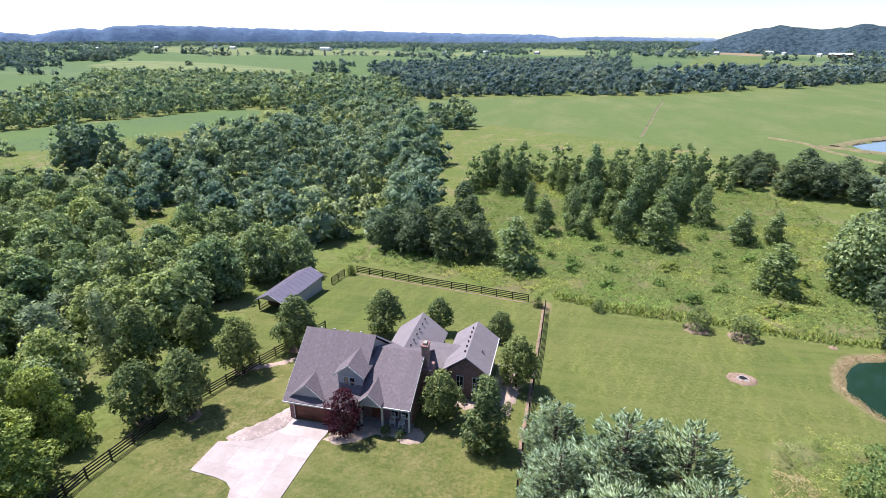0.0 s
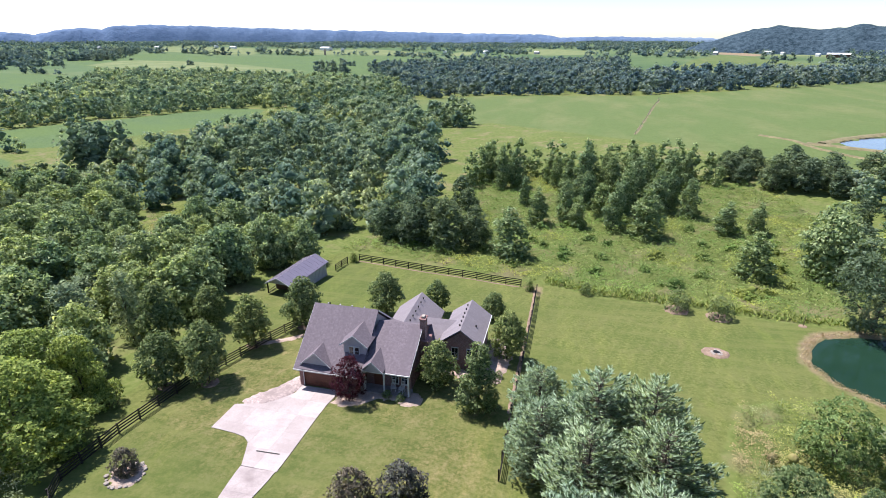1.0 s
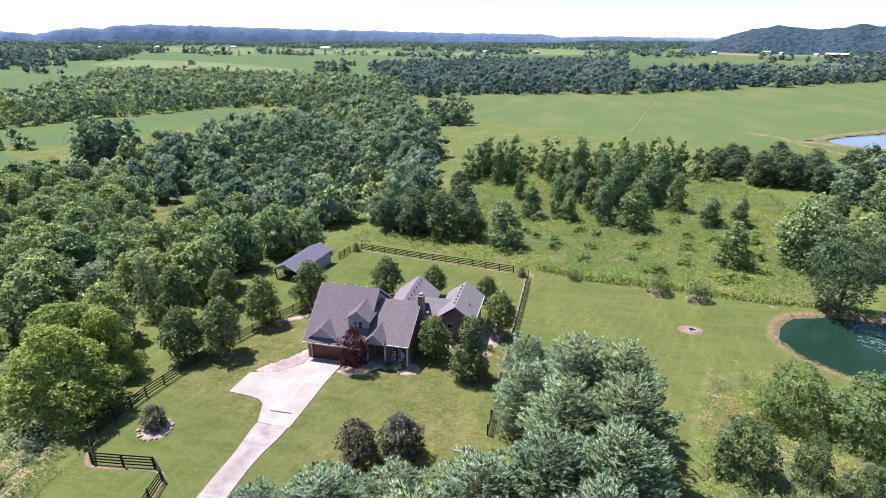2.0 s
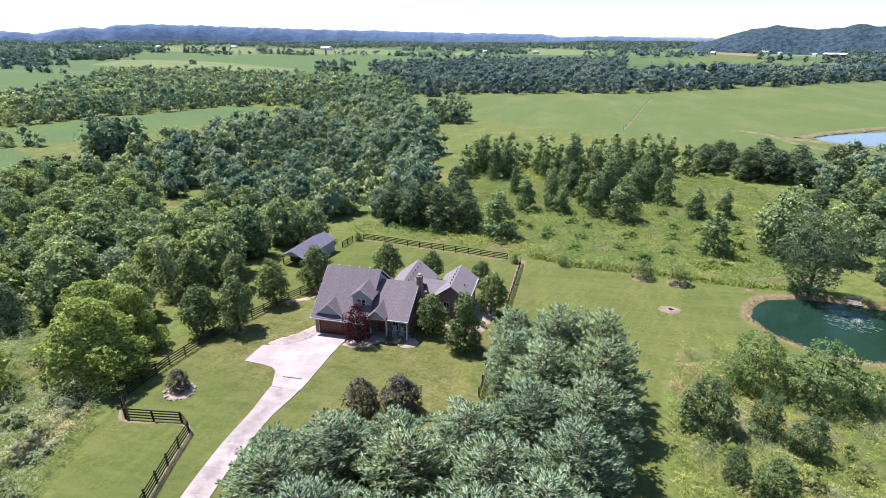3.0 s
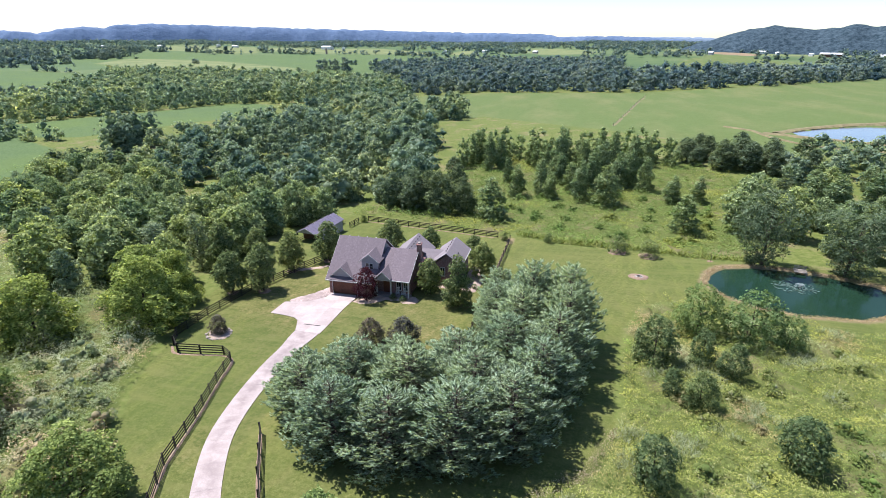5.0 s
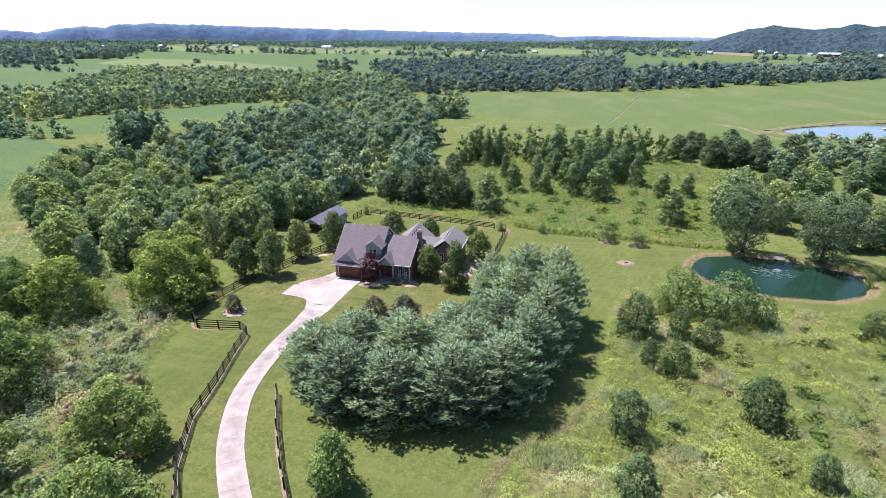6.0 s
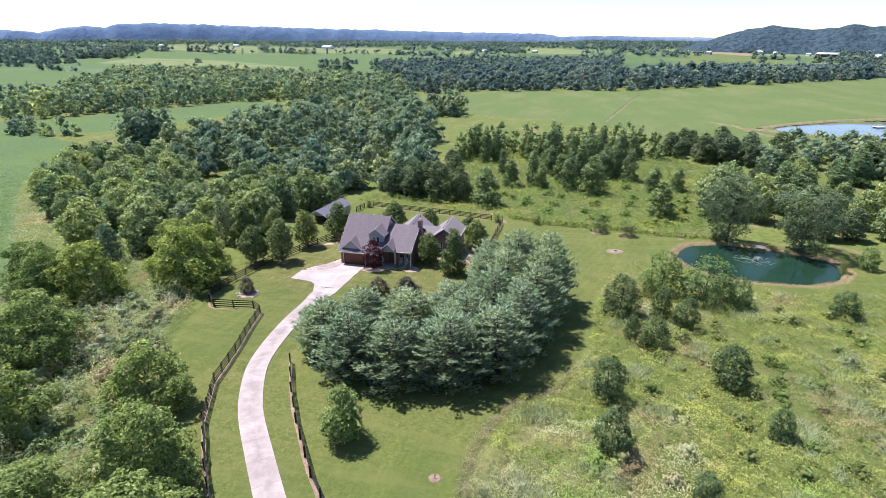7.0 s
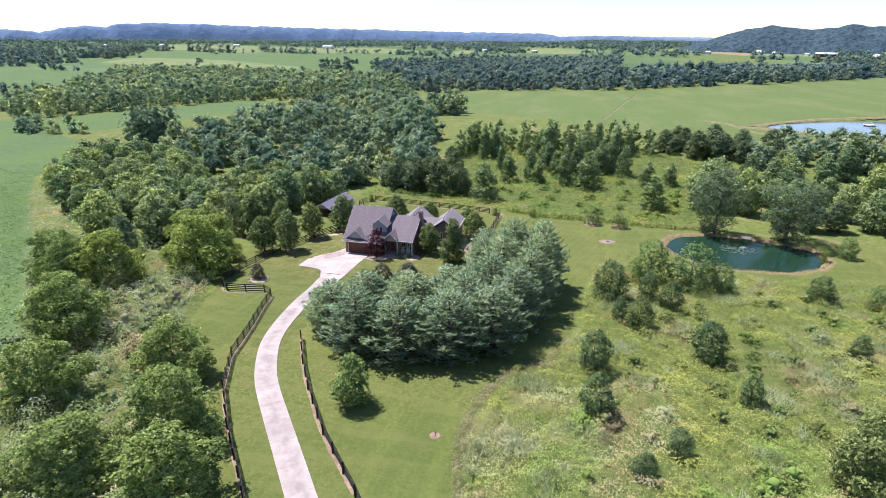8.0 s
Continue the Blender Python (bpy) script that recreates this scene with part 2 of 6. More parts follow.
def ground_material():
    n = Nodes("ground_cover")
    v = n.coords()

    def edge(attr, wobble, soft):
        a = n.add("ShaderNodeAttribute")
        a.attribute_name = attr
        w = n.math("MULTIPLY", n.math("SUBTRACT", n.noise(v, 0.9, 3), 0.5), wobble)
        return n.step(n.math("ADD", a.outputs["Fac"], w), -soft, soft)

    fine, mid, broad, wide = n.noise(v, 7, 5, 0.65), n.noise(v, 1.1, 4), n.noise(v, 0.16, 4), n.noise(v, 0.035, 3)
    # rough meadow and woodland floor
    col = n.ramp(mid, [(0.25, (0.063, 0.085, 0.022)), (0.5, (0.104, 0.130, 0.036)), (0.75, (0.148, 0.159, 0.059))])
    col = n.mix(n.step(broad, 0.52, 0.72), col, (0.174, 0.148, 0.081))
    col = n.mix(n.step(wide, 0.55, 0.70), col, (0.085, 0.115, 0.033))
    # fields of the far plain
    plain_col = n.ramp(n.noise(v, 0.0035, 4, 0.6), [(0.38, (0.058, 0.098, 0.045)), (0.5, (0.080, 0.122, 0.052)), (0.62, (0.112, 0.140, 0.066))])
    col = n.mix(edge("sd_plain", 0.0, 150.0), col, plain_col)
    # mown lawn, with faint mower stripes
    wave = n.add("ShaderNodeTexWave", Scale=0.20, Distortion=1.5, Detail=2.0)
    n.link(n.scaled(v, 1, 1, 1, 0.35), wave.inputs["Vector"])
    turf = n.noise(v, 2.6, 5, 0.7)
    lawn = n.ramp(n.math("ADD", n.math("MULTIPLY", fine, 0.35), n.math("MULTIPLY", turf, 0.65)),
                  [(0.40, (0.068, 0.084, 0.023)), (0.5, (0.096, 0.112, 0.032)), (0.60, (0.138, 0.146, 0.053))])
    lawn = n.mix(n.math("MULTIPLY", n.step(n.noise(v, 0.30, 6, 0.75), 0.50, 0.66), 0.45), lawn, (0.138, 0.130, 0.056))
    # thinner, drier turf in the front yard
    worn = n.ramp(n.math("ADD", n.math("MULTIPLY", turf, 0.5), n.math("MULTIPLY", n.noise(v, 0.42, 6, 0.75), 0.5)),
                  [(0.41, (0.060, 0.074, 0.021)), (0.50, (0.115, 0.113, 0.040)), (0.59, (0.176, 0.150, 0.072))])
    lawn = n.mix(n.math("MULTIPLY", edge("sd_yard", 6.0, 3.0), 0.95), lawn, worn)
    lawn = n.mix(n.math("MULTIPLY", n.step(wide, 0.45, 0.60), 0.6), lawn, (0.067, 0.093, 0.024))
    lawn = n.mix(n.math("MULTIPLY", wave.outputs["Fac"], 0.30), lawn, (0.066, 0.090, 0.023))
    mower = n.add("ShaderNodeTexWave", Scale=0.34, Distortion=0.8, Detail=2.0)
    n.link(n.scaled(v, 1, 1, 1, -0.42), mower.inputs["Vector"])
    streak = n.math("MULTIPLY", n.step(n.noise(n.scaled(v, 1.0, 0.12, 1, -0.42), 0.5, 4, 0.65), 0.45, 0.60), n.step(n.noise(v, 0.05, 2), 0.42, 0.55))
    lawn = n.mix(n.math("MULTIPLY", n.math("ADD", n.math("MULTIPLY", mower.outputs["Fac"], 0.35), 0.65), streak), lawn, n.mix(1.0, lawn, (1.22, 1.18, 1.12), "MULTIPLY"))
    swath = n.noise(n.scaled(v, 0.16, 1.0, 1, -0.25), 0.55, 4, 0.6)
    lawn = n.mix(n.math("MULTIPLY", n.step(swath, 0.46, 0.64), 0.6), lawn, (0.122, 0.130, 0.044))
    col = n.mix(edge("sd_lawn", 1.1, 0.25), col, lawn)
    # grazed pasture
    past = n.ramp(mid, [(0.3, (0.076, 0.112, 0.037)), (0.7, (0.104, 0.138, 0.048))])
    past = n.mix(n.step(n.noise(n.scaled(v, 1, 0.25, 1, -0.5), 0.05, 5), 0.45, 0.7), past, (0.130, 0.146, 0.060))
    past = n.mix(n.math("MULTIPLY", n.step(n.noise(v, 0.22, 5, 0.7), 0.48, 0.62), 0.45), past, (0.078, 0.104, 0.034))
    col = n.mix(edge("sd_pasture", 4.0, 1.5), col, past)
    # row crop
    rows = n.add("ShaderNodeTexWave", Scale=0.42, Distortion=0.4, Detail=1.0)
    n.link(n.scaled(v, 1, 1, 1, 0.75), rows.inputs["Vector"])
    crop = n.ramp(n.math("ADD", n.math("MULTIPLY", mid, 0.6), n.math("MULTIPLY", fine, 0.4)),
                  [(0.38, (0.054, 0.092, 0.038)), (0.62, (0.106, 0.152, 0.066))])
    crop = n.mix(n.math("MULTIPLY", n.step(wide, 0.42, 0.62), 0.5), crop, (0.100, 0.145, 0.042))
    crop = n.mix(n.math("MULTIPLY", rows.outputs["Fac"], 0.3), crop, (0.050, 0.085, 0.026))
    col = n.mix(edge("sd_crop", 2.0, 0.8), col, crop)
    # pale stubble and hay strips
    hay = n.ramp(n.noise(v, 0.02, 4), [(0.35, (0.105, 0.140, 0.058)), (0.65, (0.165, 0.182, 0.085))])
    col = n.mix(edge("sd_hay", 8.0, 8.0), col, hay)
    # bare tan soil
    soil = n.ramp(mid, [(0.3, (0.178, 0.130, 0.081)), (0.7, (0.252, 0.192, 0.126))])
    col = n.mix(edge("sd_soil", 1.2, 0.5), col, soil)
    h = n.math("ADD", n.math("MULTIPLY", fine, 0.4), mid)
    n.surface(col, 0.95, 0, n.bump(h, 0.5, 0.2), 0.1)
    return n.mat


GROUND = ground_material()


def hill_material(name, a, b, grain=0.045):
    n = Nodes(name)
    v = n.coords()
    col = n.ramp(n.noise(v, grain, 6, 0.75), [(0.38, a), (0.62, b)])
    n.surface(col, 1.0, 0, n.bump(n.noise(v, 0.09, 4), 0.6, 10), 0.0)
    return n.mat


# Air haze is painted into the ridges: bluer and paler colours with distance.
HILL_BLUE_HAZE = hill_material("wooded_ridge_far_haze", (0.098, 0.148, 0.240), (0.130, 0.184, 0.280))
HILL_PALE_HAZE = hill_material("wooded_ridge_palest_haze", (0.190, 0.250, 0.330), (0.210, 0.270, 0.350))
HILL_NEAR_HAZE = hill_material("wooded_ridge_near_haze", (0.024, 0.042, 0.056), (0.066, 0.096, 0.120), 0.09)


# ---------------------------------------------------------------- terrain
LAWN = [(7.3, -14.4), (6.0, -7.5), (6.9, -1.8), (9.3, 5.5), (13.4, 9.2), (16, 16), (16.8, 27), (19, 40), (22.3, 48.4),
        (28, 51), (35, 49), (41, 47.2), (52, 46), (62, 48.6), (66, 45), (82, 52), (82, 70), (68, 69), (60, 72), (42, 70.6),
        (36, 71.8), (24, 73.9), (9, 75.1), (-0.9, 79), (-22, 83.5), (-35, 88), (-42, 86.8), (-45, 79), (-46.5, 64),
        (-43.4, 58.2), (-44.6, 49), (-44.5, 41), (-43.7, 31.6), (-43, 24), (-39, 18.6), (-35.8, 10.3), (-31.4, 3),
        (-22.6, -7.6), (-18, -12), (-13, -18), (-6, -28), (8, -60), (30, -60), (9, -24)]
POND = [(33.9, 60.5), (35.3, 64.9), (38, 68.2), (42.8, 69.8), (48.5, 70.0), (56, 68.5), (62.6, 65.6), (63.6, 60), (60.3, 55),
        (54, 51.6), (45.3, 51.2), (39.6, 52.8), (35.8, 56)]
FAR_POND = [(93, 208), (110, 223), (138, 238), (170, 241), (188, 218), (158, 190), (129, 185), (119, 191), (102, 199)]
PASTURE = [(-57, 232), (-38, 263), (11, 223), (57, 186), (78, 172), (93, 170), (127, 165), (300, 120), (900, 300), (900, 900), (398, 765),
           (272, 600), (170, 515), (60, 462), (0, 466), (-75, 462), (-124, 400), (-118, 325)]
YARD_DRY = [(-38, 20), (-30, 19), (-26.5, 12), (-24, 2), (-19, 2), (-14, 14), (-5, 18), (-1.8, 30), (-1.4, 50), (-8, 58), (-30, 58), (-34, 53), (-38, 38)]
CROP_NEAR = [(-262, 158), (-231, 157), (-195, 143), (-166, 112), (-155, 87), (-132, 66), (-97.5, 38), (-72.6, 16.2), (-51, -2.4),
             (-48, -8), (-58, -60), (-500, -60), (-500, 120)]
CROP_MID = [(-320, 150), (-260, 192), (-240, 235), (-232, 270), (-222, 309), (-190, 308), (-166, 250), (-182, 205), (-204, 165), (-225, 160)]
CROP_FAR = [(-899, 562), (-803, 613), (-755, 624), (-669, 604), (-530, 474), (-412, 357), (-390, 325), (-454, 359), (-494, 366), (-555, 335)]
CROP_STRIP = [(-502, 300), (-413, 310), (-372, 288), (-342, 256), (-412, 242)]
CROP_KNOLL = [(-1144, 961), (-1399, 1248), (-1515, 1452), (-1116, 1065), (-887, 803)]
CROP_HILL = [(-1436, 1551), (-1191, 1440), (-924, 1332), (-886, 1502), (-803, 1634), (-659, 1662), (-509, 1663), (-315, 1130), (-282, 975), (-296, 868),
             (-290, 725), (-289, 627), (-299, 577), (-382, 583), (-458, 625), (-524, 620), (-553, 592), (-687, 696), (-923, 894), (-1167, 1182)]
PASTURE_FAR = [(275, 1355), (373, 1626), (440, 1513), (428, 1405), (425, 1162), (441, 1018), (360, 817), (167, 597), (137, 636), (103, 746), (59, 774), (162, 1003),
               (210, 1156)]
HAY = [[(-951, 922), (-1130, 1197), (-861, 1090), (-503, 826), (-396, 760), (-367, 711), (-448, 690), (-553, 704), (-615, 661), (-764, 776)],
       [(-1833, 2073), (-1608, 2293), (-1015, 1460), (-1201, 1531), (-1394, 1610)], [(-1662, 2394), (-1511, 2421), (-996, 1614), (-960, 1498), (-969, 1399)],
       [(-1410, 2354), (-1036, 2115), (-859, 2304), (-465, 1934), (-458, 1822), (-668, 1789), (-857, 1704), (-1052, 1788)],
       [(-457, 2036), (-372, 2102), (-312, 1767), (-386, 1764)], [(-218, 2412), (-71, 2684), (82, 1943), (53, 1554), (-88, 1642), (-170, 2016)],
       [(353, 2332), (482, 2364), (400, 1785), (276, 1806)], [(538, 1787), (764, 1879), (692, 1696), (458, 1512)]]
TILLED = [(392, 1783), (515, 1999), (501, 1709), (452, 1513), (415, 1596), (375, 1656)]
MULCH_BACK = [(-3.9, 78.2), (-0.6, 77.6), (-0.4, 73.6), (-1.6, 74.2)]


def sd(poly, x, y):
    """Signed distance to a polygon's outline, positive inside."""
    x, y = np.asarray(x, float), np.asarray(y, float)
    best, inside = np.full(x.shape, 1e9), np.zeros(x.shape, bool)
    for (ax, ay), (bx, by) in zip(poly, poly[1:] + poly[:1]):
        dx, dy = bx - ax, by - ay
        k = np.clip(((x - ax) * dx + (y - ay) * dy) / (dx * dx + dy * dy), 0, 1)
        best = np.minimum(best, np.hypot(x - ax - k * dx, y - ay - k * dy))
        if dy:
            inside ^= ((ay > y) != (by > y)) & (x < ax + (y - ay) * dx / dy)
    return np.where(inside, best, -best)


WORN = [[(-38.0, 19.0), (-36.2, 17.6), (-30.2, 18.4), (-28.2, 17.2), (-27.0, 13), (-25.2, 7.0), (-23.4, 0.4), (-20.1, -6.1), (-15.8, -11.7), (-9.6, -18.7)],
        [(-17.6, 6.3), (-14.6, 1.0), (-11.6, -3.6), (-6.8, -10), (-1.0, -16.2)], [(-1.5, 75.5), (-1.55, 64.9), (-1.8, 50), (-2.0, 41)],
        [(-36, 82.9), (-28, 81.2), (-17.2, 79.1), (-4, 77)],
        [(28.5, 226), (31.3, 240), (35.6, 263), (42.0, 298), (46.2, 322), (55.5, 372), (63.5, 413), (64.5, 432)]]


LEVEL_Y = [-80, -10, 13, 24, 36, 45, 60, 78, 110, 150, 210, 440, 1000, 1500, 5000]
LEVEL_Z = [5.5, 3.7, 2.4, 1.7, 0.8, 0.45, -0.3, -1.3, -2.5, 0.0, 1.5, -4.0, -6.0, -6.0, -20.0]
POND_Z, FAR_POND_Z = -0.30, 4.1


def ease(v, a, b):
    k = np.clip((np.asarray(v, float) - a) / (b - a), 0, 1)
    return k * k * (3 - 2 * k)


def land(x, y):
    """The ground's height."""
    x, y = np.asarray(x, float), np.asarray(y, float)
    z = sum(np.interp(y + o, LEVEL_Y, LEVEL_Z) for o in (-4, 0, 4)) / 3
    z = z + np.clip((y - 40) / 80, 0, 1) * np.clip(0.03 * x, -3, 5)
    far = ease(np.hypot(x, y), 120, 900)
    z = z + far * (7 * np.sin(x * 0.0043 + 1) * np.cos(y * 0.0037) + 3 * np.sin(x * 0.011 + y * 0.009)) * 0.6
    z = z + 36 * ease(np.hypot(x, y), 1000, 4300)
    z = z + 0.10 * np.sin(x * 0.31 + 0.5 * np.sin(y * 0.17)) * np.sin(y * 0.27)
    pad = ease(-np.maximum(np.abs(x + 16.5) - 11, np.abs(y - 49) - 9.5), -4, 0)
    z = z * (1 - pad) + 0.55 * pad
    for poly, level in ((POND, POND_Z + 0.30), (FAR_POND, FAR_POND_Z + 0.25)):
        d = sd(poly, x, y)
        rim = ease(d, -7, -0.5)
        z = z * (1 - rim) + level * rim
        z = z - 1.4 * ease(d, 0.0, 2.2)
    return z


def level(x, y):
    return float(land(np.array([x]), np.array([y]))[0])


def fast_mesh(name, verts, faces, material):
    """A mesh from arrays: verts (n, 3) and faces (m, k) of one size."""
    me = bpy.data.meshes.new(name)
    verts, faces = np.asarray(verts, np.float32), np.asarray(faces, np.int32)
    me.vertices.add(len(verts))
    me.vertices.foreach_set("co", verts.ravel())
    me.loops.add(faces.size)
    me.loops.foreach_set("vertex_index", faces.ravel())
    me.polygons.add(len(faces))
    me.polygons.foreach_set("loop_start", np.arange(len(faces), dtype=np.int32) * faces.shape[1])
    me.update(calc_edges=True)
    me.materials.append(material)
    return me


def axis_steps(lo, hi, step, end_lo, end_hi, grow):
    mid = list(np.arange(lo, hi + 0.01, step))
    up, down, s = [], [], step
    p = hi
    while p < end_hi:
        s *= grow
        p += s
        up.append(p)
    p, s = lo, step
    while p > end_lo:
        s *= grow
        p -= s
        down.append(p)
    return np.array(down[::-1] + mid + up)


def build_ground():
    xs = axis_steps(-62, 72, 1.2, -4600, 4600, 1.075)
    ys = axis_steps(-26, 96, 1.2, -900, 4900, 1.06)
    gx, gy = np.meshgrid(xs, ys)
    gz = land(gx, gy)
    n, m = len(xs), len(ys)
    idx = np.arange(n * m).reshape(m, n)
    faces = np.stack([idx[:-1, :-1], idx[:-1, 1:], idx[1:, 1:], idx[1:, :-1]], -1).reshape(-1, 4)
    me = fast_mesh("ground", np.stack([gx, gy, gz], -1).reshape(-1, 3), faces, GROUND)
    fx, fy = gx.ravel(), gy.ravel()
    sets = {
        "sd_lawn": sd(LAWN, fx, fy),
        "sd_plain": np.hypot(fx, fy) - 650,
        "sd_yard": sd(YARD_DRY, fx, fy),
        "sd_pasture": np.maximum(sd(PASTURE, fx, fy), sd(PASTURE_FAR, fx, fy)),
        "sd_crop": np.maximum.reduce([sd(p, fx, fy) for p in (CROP_NEAR, CROP_MID, CROP_FAR, CROP_STRIP, CROP_KNOLL, CROP_HILL)]),
        "sd_hay": np.maximum.reduce([sd(p, fx, fy) for p in HAY]),
        "sd_soil": np.maximum.reduce([sd(p, fx, fy) for p in (MULCH_BACK, TILLED)] + [0.7 - np.abs(sd(POND, fx, fy) + 0.1)]),
    }
    for key, values in sets.items():
        me.attributes.new(key, "FLOAT", "POINT").data.foreach_set("value", values.astype(np.float32))
    me.polygons.foreach_set("use_smooth", np.ones(len(faces), bool))
    return tagged(new("ground", me), "rolling farmland with mown lawn, rough meadow and crops", "ground", kind="structure")


build_ground()


# ---------------------------------------------------------------- building helpers
def part(name, bm, material, parent=None, label="", smooth=False):
    me = bpy.data.meshes.new(name)
    bmesh.ops.recalc_face_normals(bm, faces=bm.faces)
    bm.to_mesh(me)
    bm.free()
    me.materials.append(material)
    if smooth:
        me.polygons.foreach_set("use_smooth", np.ones(len(me.polygons), bool))
    ob = new(name, me)
    if parent is not None:
        ob.parent = parent
    return tagged(ob, label) if label else ob


def thing(name, label, category, at=(0, 0, 0), rz=0.0, group="", kind=""):
    ob = new(name)
    ob.empty_display_size = 0.2
    ob.matrix_basis = pose(*at, 0, 0, rz)
    return tagged(ob, label, category, group, kind)


def add_box(bm, x0, x1, y0, y1, z0, z1, bevel=0.0):
    vs = [bm.verts.new((x, y, z)) for z in (z0, z1) for x, y in ((x0, y0), (x1, y0), (x1, y1), (x0, y1))]
    fs = [bm.faces.new([vs[i] for i in f]) for f in
          ((3, 2, 1, 0), (4, 5, 6, 7), (0, 1, 5, 4), (1, 2, 6, 5), (2, 3, 7, 6), (3, 0, 4, 7))]
    if bevel:
        edges = list({e for f in fs for e in f.edges})
        bmesh.ops.bevel(bm, geom=edges, offset=bevel, segments=1, affect="EDGES")


def box(x0, x1, y0, y1, z0, z1, bevel=0.0):
    bm = bmesh.new()
    add_box(bm, x0, x1, y0, y1, z0, z1, bevel)
    return bm


def add_prism(bm, outline, depth):
    """Closes an outline of 3D points into a solid, pushed out by the vector depth."""
    a = [bm.verts.new(p) for p in outline]
    b = [bm.verts.new(Vector(p) + Vector(depth)) for p in outline]
    bm.faces.new(a)
    bm.faces.new(b[::-1])
    for i in range(len(a)):
        j = (i + 1) % len(a)
        bm.faces.new((a[j], a[i], b[i], b[j]))


def prism(outline, depth):
    bm = bmesh.new()
    add_prism(bm, outline, depth)
    return bm


def add_tube(bm, points, radii, sides=6):
    rings = []
    for i, (p, r) in enumerate(zip(points, radii)):
        p = Vector(p)
        a = Vector(points[max(0, i - 1)])
        b = Vector(points[min(len(points) - 1, i + 1)])
        q = (b - a).to_track_quat("Z", "Y")
        rings.append([bm.verts.new(p + q @ Vector((r * math.cos(2 * math.pi * k / sides), r * math.sin(2 * math.pi * k / sides), 0)))
                      for k in range(sides)])
    for u, w in zip(rings, rings[1:]):
        for k in range(sides):
            bm.faces.new((u[k], u[(k + 1) % sides], w[(k + 1) % sides], w[k]))
    bm.faces.new(rings[0][::-1])
    bm.faces.new(rings[-1])


def tube(points, radii, sides=6):
    bm = bmesh.new()
    add_tube(bm, points, radii, sides)
    return bm


# ---------------------------------------------------------------- house
def roof_pair(name, ridge_a, ridge_b, half, drop, material, parent, thick=0.16, label=""):
    """Two roof slopes that meet at a level ridge from ridge_a to ridge_b; half: plan width of each, drop: fall to the eave."""
    a, b = Vector(ridge_a), Vector(ridge_b)
    along = (b - a).normalized()
    side = Vector((along.y, -along.x, 0))
    made = []
    for s in (1, -1):
        out = side * half * s - Vector((0, 0, drop))
        bm = prism([a, b, b + out, a + out], (0, 0, -thick))
        made.append(part(name, bm, material, parent, label))
    return made


def gable_wall(x0, x1, y, z0, eave, peak, thick, axis="y"):
    mid = (x0 + x1) / 2
    pts = [(x0, z0), (x1, z0), (x1, eave), (mid, peak), (x0, eave)]
    if axis == "y":
        return prism([(u, y, w) for u, w in pts], (0, thick, 0))
    return prism([(y, u, w) for u, w in pts], (thick, 0, 0))


def window(parent, x, y, z, w, h, face=-1, panes=2, name="window"):
    """A window on a wall that looks along -y; x, z: its lower left corner."""
    bm = bmesh.new()
    f = 0.07
    for b in ((x, x + w, z, z + f), (x, x + w, z + h - f, z + h), (x, x + f, z + f, z + h - f), (x + w - f, x + w, z + f, z + h - f)):
        add_box(bm, b[0], b[1], y - 0.05, y + 0.05, b[2], b[3])
    frame_ob = part(name, bm, TRIM, parent, "white framed window")
    part("pane", box(x + f, x + w - f, y - 0.01, y + 0.01, z + f, z + h - f), GLASS, frame_ob, "dark glass pane")
    bm = bmesh.new()
    for k in range(1, panes):
        cx = x + w * k / panes
        add_box(bm, cx - 0.025, cx + 0.025, y - 0.035, y - 0.012, z + f, z + h - f)
    add_box(bm, x + f, x + w - f, y - 0.034, y - 0.013, z + h / 2 - 0.02, z + h / 2 + 0.02)
    part("glazing_bar", bm, TRIM, frame_ob)
    part("sill", box(x - 0.06, x + w + 0.06, y - 0.12, y - 0.051, z - 0.06, z), TRIM, frame_ob)


